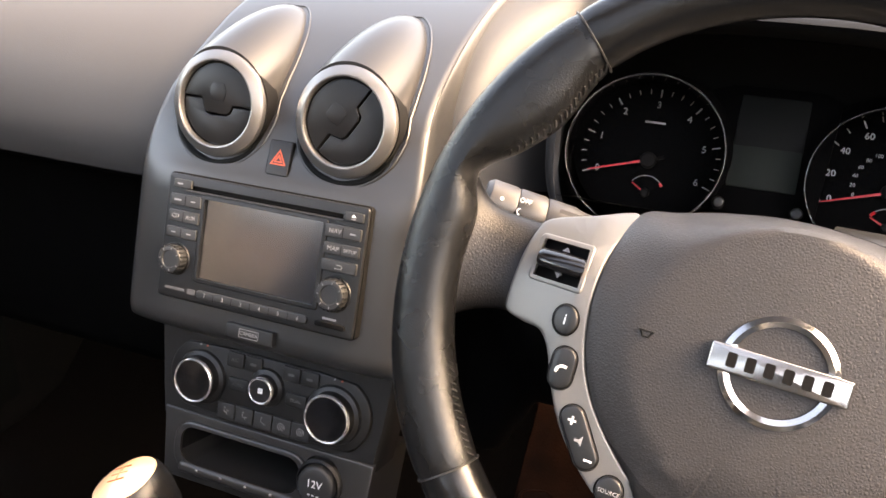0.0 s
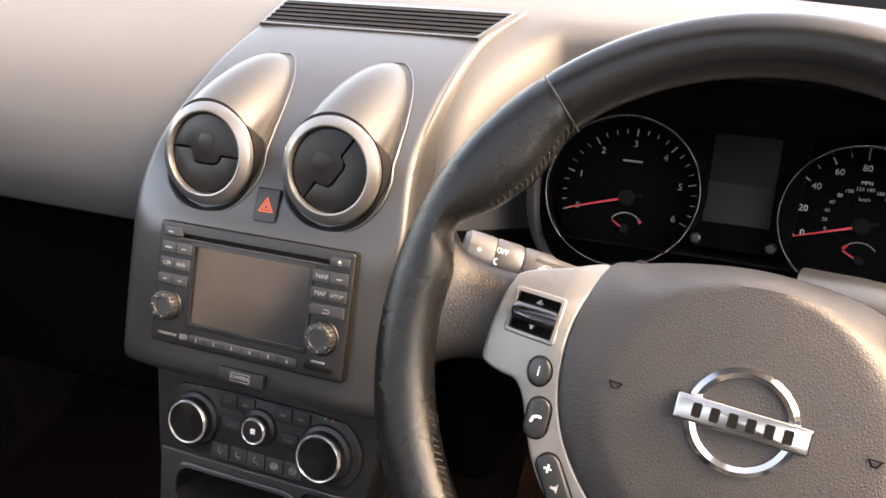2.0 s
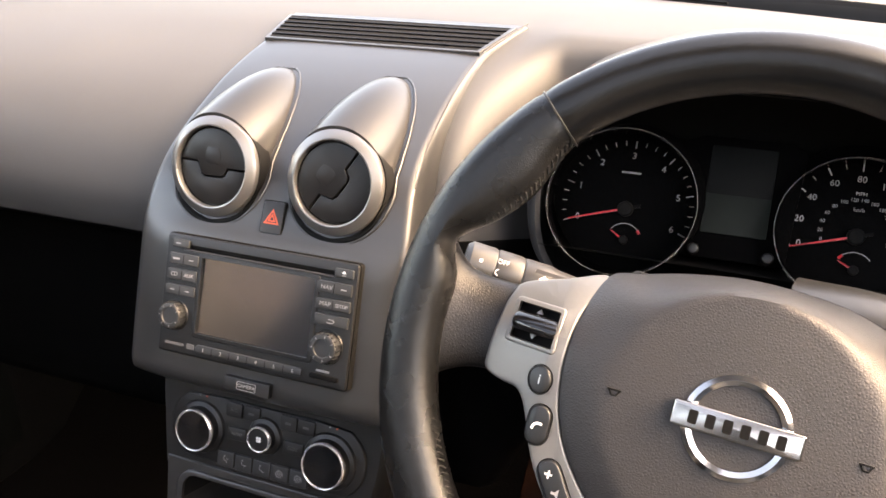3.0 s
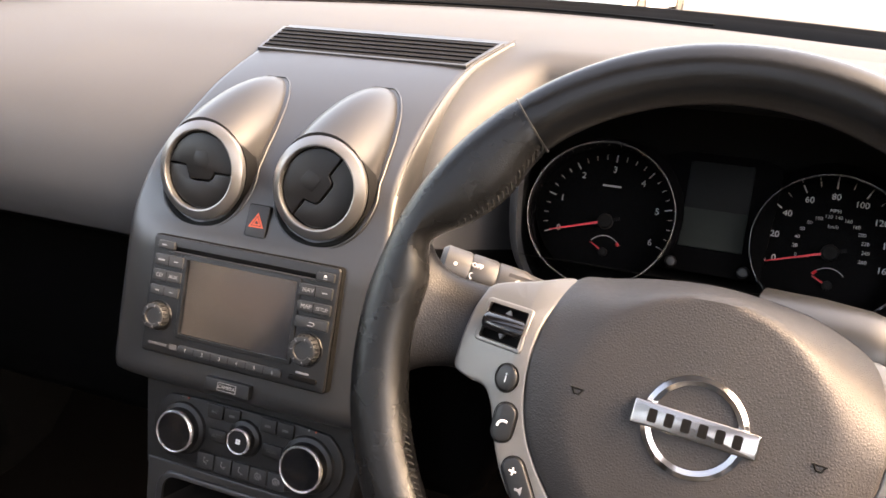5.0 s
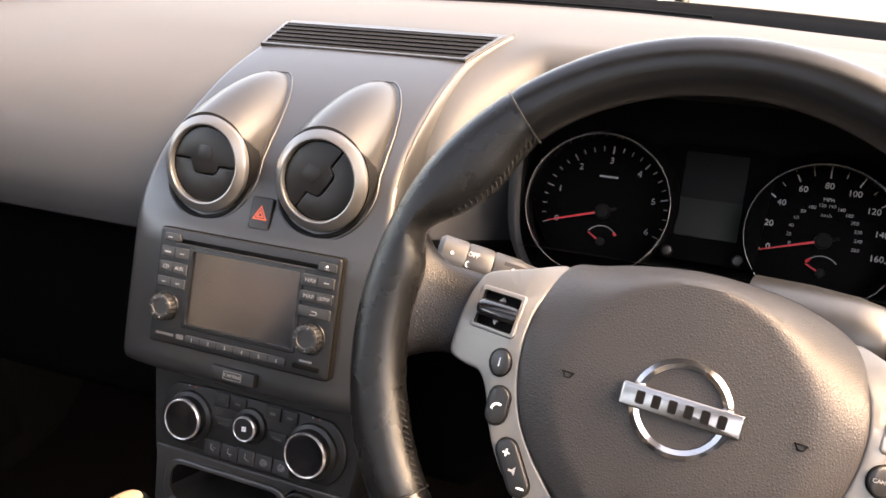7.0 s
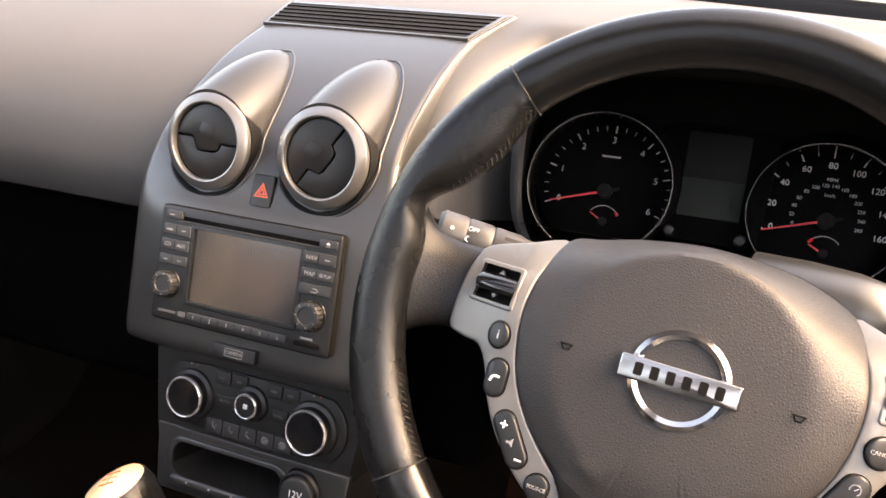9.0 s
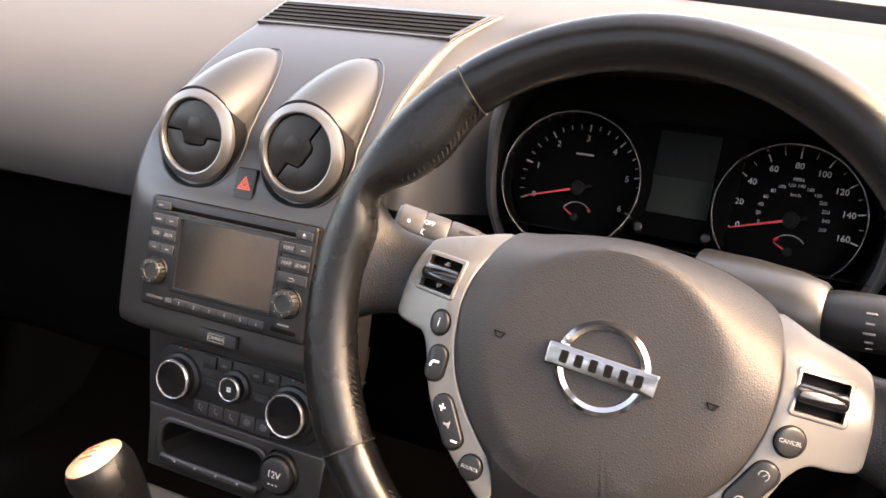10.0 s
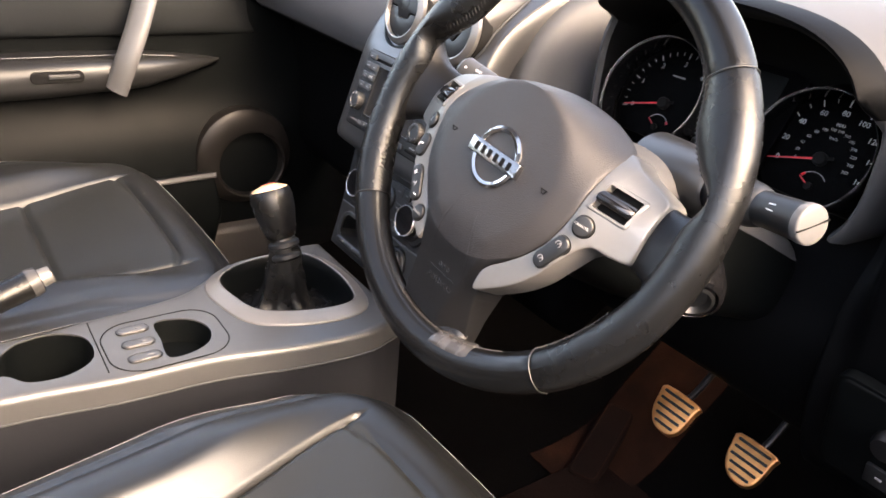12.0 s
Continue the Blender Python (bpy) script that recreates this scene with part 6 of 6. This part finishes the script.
def build_door():
    d = thing("door_1", pose(-1.065, -0.1, 0.1), "black passenger door with armrest and silver pull handle", "car door", kind="structure")
    base = Vector((-1.065, -0.1, 0.1))
    # panel skin
    prof = [(0.000, 0.74), (0.012, 0.66), (0.012, 0.55), (0.006, 0.50), (0.002, 0.42), (0.008, 0.37), (0.034, 0.30), (0.040, 0.20), (0.032, 0.10), (0.010, 0.05)]
    rows = []
    for y in np.linspace(-0.70, 0.42, 24):
        f = smoothstep(0.42, 0.25, y)
        rows.append([(a * f - 0.0, y + 0.1, z - 0.1) for a, z in spline(prof, 4)])
    part("panel", sheet(rows), M_DOOR, d, "black door card", angle=60)
    rows = []
    for y in np.linspace(-0.64, 0.24, 20):
        f = smoothstep(0.24, 0.16, y)
        rows.append([(0.006 + a * f, y + 0.1, z - 0.1) for a, z in spline([(0.0, 0.655), (0.012, 0.648), (0.017, 0.60), (0.017, 0.54), (0.012, 0.515), (0.0, 0.508)], 4)])
    part("upper_pad", sheet(rows), M_DOORPAD, d, "padded dull black upper panel", angle=60)
    # armrest
    rings = []
    for y, w, z0, z1 in ((-0.66, 0.060, 0.40, 0.475), (-0.40, 0.072, 0.405, 0.482), (-0.15, 0.076, 0.412, 0.484), (0.0, 0.070, 0.420, 0.482), (0.08, 0.050, 0.438, 0.474), (0.135, 0.025, 0.452, 0.466), (0.158, 0.008, 0.457, 0.461)):
        sec = []
        for j in range(20):
            a = 2 * math.pi * j / 20
            c, q = math.cos(a), math.sin(a)
            sec.append((w * abs(c) ** 0.5 * (1 if c > 0 else -0.2), y + 0.1, (z0 + z1) / 2 - 0.1 + (z1 - z0) / 2 * abs(q) ** 0.7 * (1 if q > 0 else -1)))
        rings.append(sec)
    part("armrest", loft(rings), M_ARMREST, d, "padded dark armrest", angle=60)
    bm = bmesh.new()
    for k in range(120):
        y = lerp(-0.60, 0.13, k / 119)
        x = 0.050 if y < 0.0 else lerp(0.050, 0.010, y / 0.135)
        z = 0.485 if y < 0 else lerp(0.484, 0.464, y / 0.135)
        tube([(x, y + 0.1 - 0.0018, z - 0.1), (x, y + 0.1 + 0.0018, z - 0.1)], 0.0007, 4, bm)
    part("stitching", bm, M_STITCH, d, "pale stitching along the armrest")["kind"] = "stuff"
    part("lever_recess", plate(rounded(0.085, 0.020, 0.009, cx=-0.150 + 0.1, cy=0.456 - 0.1), 0.060, 0.0785, 0.002, m=pose(0, 0, 0, 90, 0, 90)), M_VOID, d, "dark recess of the door lever")
    part("lever", plate(rounded(0.050, 0.008, 0.003, cx=-0.140 + 0.1, cy=0.458 - 0.1), 0.070, 0.0815, 0.002, m=pose(0, 0, 0, 90, 0, 90)), M_BUTTON, d)
    # silver pull strap rising from the armrest
    pts = spline([(0.080, -0.058 + 0.1, 0.428 - 0.1), (0.088, -0.040 + 0.1, 0.480 - 0.1), (0.080, -0.012 + 0.1, 0.545 - 0.1), (0.060, 0.016 + 0.1, 0.62 - 0.1), (0.020, 0.036 + 0.1, 0.69 - 0.1)], 6)
    part("pull_handle", tube(pts, 0.0215, 12, flat=0.40), M_HANDLE, d, "satin silver pull handle")
    # speaker and pocket
    sp = pose(0.030, 0.195 + 0.1, 0.262 - 0.1, 0, 90, 0)
    ring = [[sp @ Vector((x + off * 0.014, y + off * 0.010, h)) for x, y in circle(r, 56)]
            for r, h, off in ((0.100, -0.030, 0), (0.104, 0.000, 0), (0.101, 0.014, 0), (0.096, 0.018, 0), (0.074, 0.026, 0.9), (0.069, 0.024, 1), (0.066, 0.004, 1))]
    part("speaker_ring", loft(ring, caps=False), M_SPEAKER, d, "grey-brown moulded speaker surround")
    part("speaker_grille", plate(circle(0.067, 48, 0.014, 0.010), -0.006, 0.005, 0.002, m=sp), M_DOOR, d, "black speaker grille")
    part("badge", plate(rounded(0.005, 0.032, 0.002), 0.005, 0.008, 0.001, m=sp @ at(0.006, 0.02)), M_WHITE, d, "small bright badge")
    pk = [(-0.60, 0.06), (0.11, 0.06), (0.135, 0.16), (0.120, 0.242), (-0.60, 0.225)]
    part("pocket", plate([(y + 0.1, z - 0.1) for y, z in pk], 0.010, 0.075, 0.010, m=pose(0, 0, 0, 90, 0, 90)), M_DOOR, d, "dark moulded door pocket")
    part("pocket_lip", tube([(0.075, -0.60 + 0.1, 0.228 - 0.1), (0.076, -0.2 + 0.1, 0.235 - 0.1), (0.074, 0.120 + 0.1, 0.243 - 0.1)], 0.006, 8), M_DASH, d)
    # upper door, window frame
    part("waist_rail", tube([(0.0, -0.60, 0.66), (0.0, 0.30, 0.655), (0.0, 0.50, 0.65)], 0.022, 10), M_DASH_LOW, d)
    bm = plate([(-0.70, 0.74), (0.40, 0.74), (-0.05, 1.12), (-0.70, 1.14)], -0.003, 0.003, m=pose(-1.075, 0, 0, 90, 0, 90))
    g = part("window_door", bm, M_GLASS)
    g.visible_shadow = False
    tagged(g, "clear passenger door window", "window", kind="structure")
    # sill trim on the floor
    bm = plate(rounded(1.05, 0.115, 0.015, cx=-0.265, cy=0.056), 0.0, 0.05, 0.012, m=pose(-1.05, 0, 0, 90, 0, 90))
    tagged(part("trim_sill", bm, M_SILL), "grey-brown plastic sill below the passenger door", "sill", kind="structure")


def build_driver_door():
    """The driver's door, swung wide open on its front hinges."""
    m = pose(X_RIGHT + 0.06, 0.60, 0.0, 0, 0, 62)
    d = thing("door_2", m, "driver's door standing wide open", "car door", kind="structure")
    o = [(0.02, 0.08), (0.02, 0.74), (-0.10, 0.76), (-1.12, 0.76), (-1.16, 0.45), (-1.10, 0.08)]
    q = pose(0, 0, 0, 90, 0, 90)
    part("panel", plate(o, -0.05, 0.03, 0.012, m=q), M_DOOR, d, "black door card", angle=40)
    part("armrest", plate(rounded(0.62, 0.07, 0.03, cx=-0.62, cy=0.47), -0.11, -0.045, 0.02, m=q), M_CONSOLE, d)
    part("window_frame", tube([(0, -0.10, 0.76), (0, -0.50, 1.08), (0, -0.80, 1.16), (0, -1.10, 1.15), (0, -1.13, 0.76)], 0.018, 8), M_BLACK, d)
    g = part("pane", plate([(-0.12, 0.76), (-0.50, 1.07), (-0.80, 1.15), (-1.10, 1.14), (-1.12, 0.76)], -0.002, 0.002, m=q), M_GLASS, d)
    g.visible_shadow = False


def build_parked_car(x, y, turn, mat, label):
    c = thing("parked_car", pose(x, y, -0.38, 0, 0, turn), label, "car", group="parked cars")
    side = [(-2.0, 0.30), (-2.05, 0.62), (-1.95, 0.80), (-1.10, 0.92), (-0.55, 1.36), (0.75, 1.44), (1.55, 1.02), (1.98, 0.95), (2.05, 0.55), (2.0, 0.28)]
    rings = []
    for t in (-0.82, -0.80, -0.6, 0.0, 0.6, 0.80, 0.82):
        k = 0.94 if abs(t) > 0.81 else 1.0
        rings.append([(px * k, t * (1 - 0.16 * smoothstep(0.95, 1.44, pz)), 0.3 + (pz - 0.3) * k) for px, pz in spline(side, 4, closed=True)])
    part("body", loft(rings), mat, c, angle=30)
    for s in (-1, 1):
        o = [(-0.95, 0.97), (-0.52, 1.30), (0.70, 1.37), (1.30, 1.05)]
        part("side_window", plate(o, 0.0, 0.006, m=pose(0, s * 0.765, 0, 90, 0, 0 if s < 0 else 0) @ Matrix.Diagonal((1, 1, -1 if s > 0 else 1, 1))), M_GLOSS, c)
        for wx in (-1.30, 1.32):
            wm = pose(wx, s * 0.74, 0.31, 90 * -s, 0, 0)
            wl = part("wheel", revolve([(0.20, -0.08), (0.31, -0.08), (0.315, 0.05), (0.29, 0.09), (0.20, 0.09)], 32, wm), M_TYRE, c)
            part("hub", plate(circle(0.20, 24), 0.02, 0.085, 0.01, m=wm), M_BRUSH, wl)
    return c


build_instruments()
build_side_vent(0.2654, 0.224, 0.676, 12, "round outer air vent with a silver ring")
build_side_vent(-1.005, 0.200, 0.668, -12, "round outer air vent with a silver ring, passenger's end")
build_switch_panel()
build_console()
build_gear_lever()
build_handbrake()
build_seat(0.118, -0.017, 0.383, "black leather driver's seat with creases and pale stitching", 0.50, 0.26, (0.71, 0.58))
build_seat(-0.660, -0.030, 0.334, "black leather passenger seat with seams and pale stitching", 0.55)
build_footrest()
build_floor_mat()
build_pedal(-0.074, 0.463, 0.175, "coppery metal clutch pedal with black rubber strips")
build_pedal(0.040, 0.492, 0.158, "coppery metal brake pedal with black rubber strips")
build_door()
build_driver_door()
build_parked_car(-4.42, 16.5, 82, M_REDCAR, "red hatchback parked across the yard")
build_parked_car(-6.1, 16.9, 84, M_WHITECAR, "white hatchback parked beside the red car")
build_parked_car(-2.55, 16.1, 80, M_WHITECAR, "white hatchback parked across the yard")
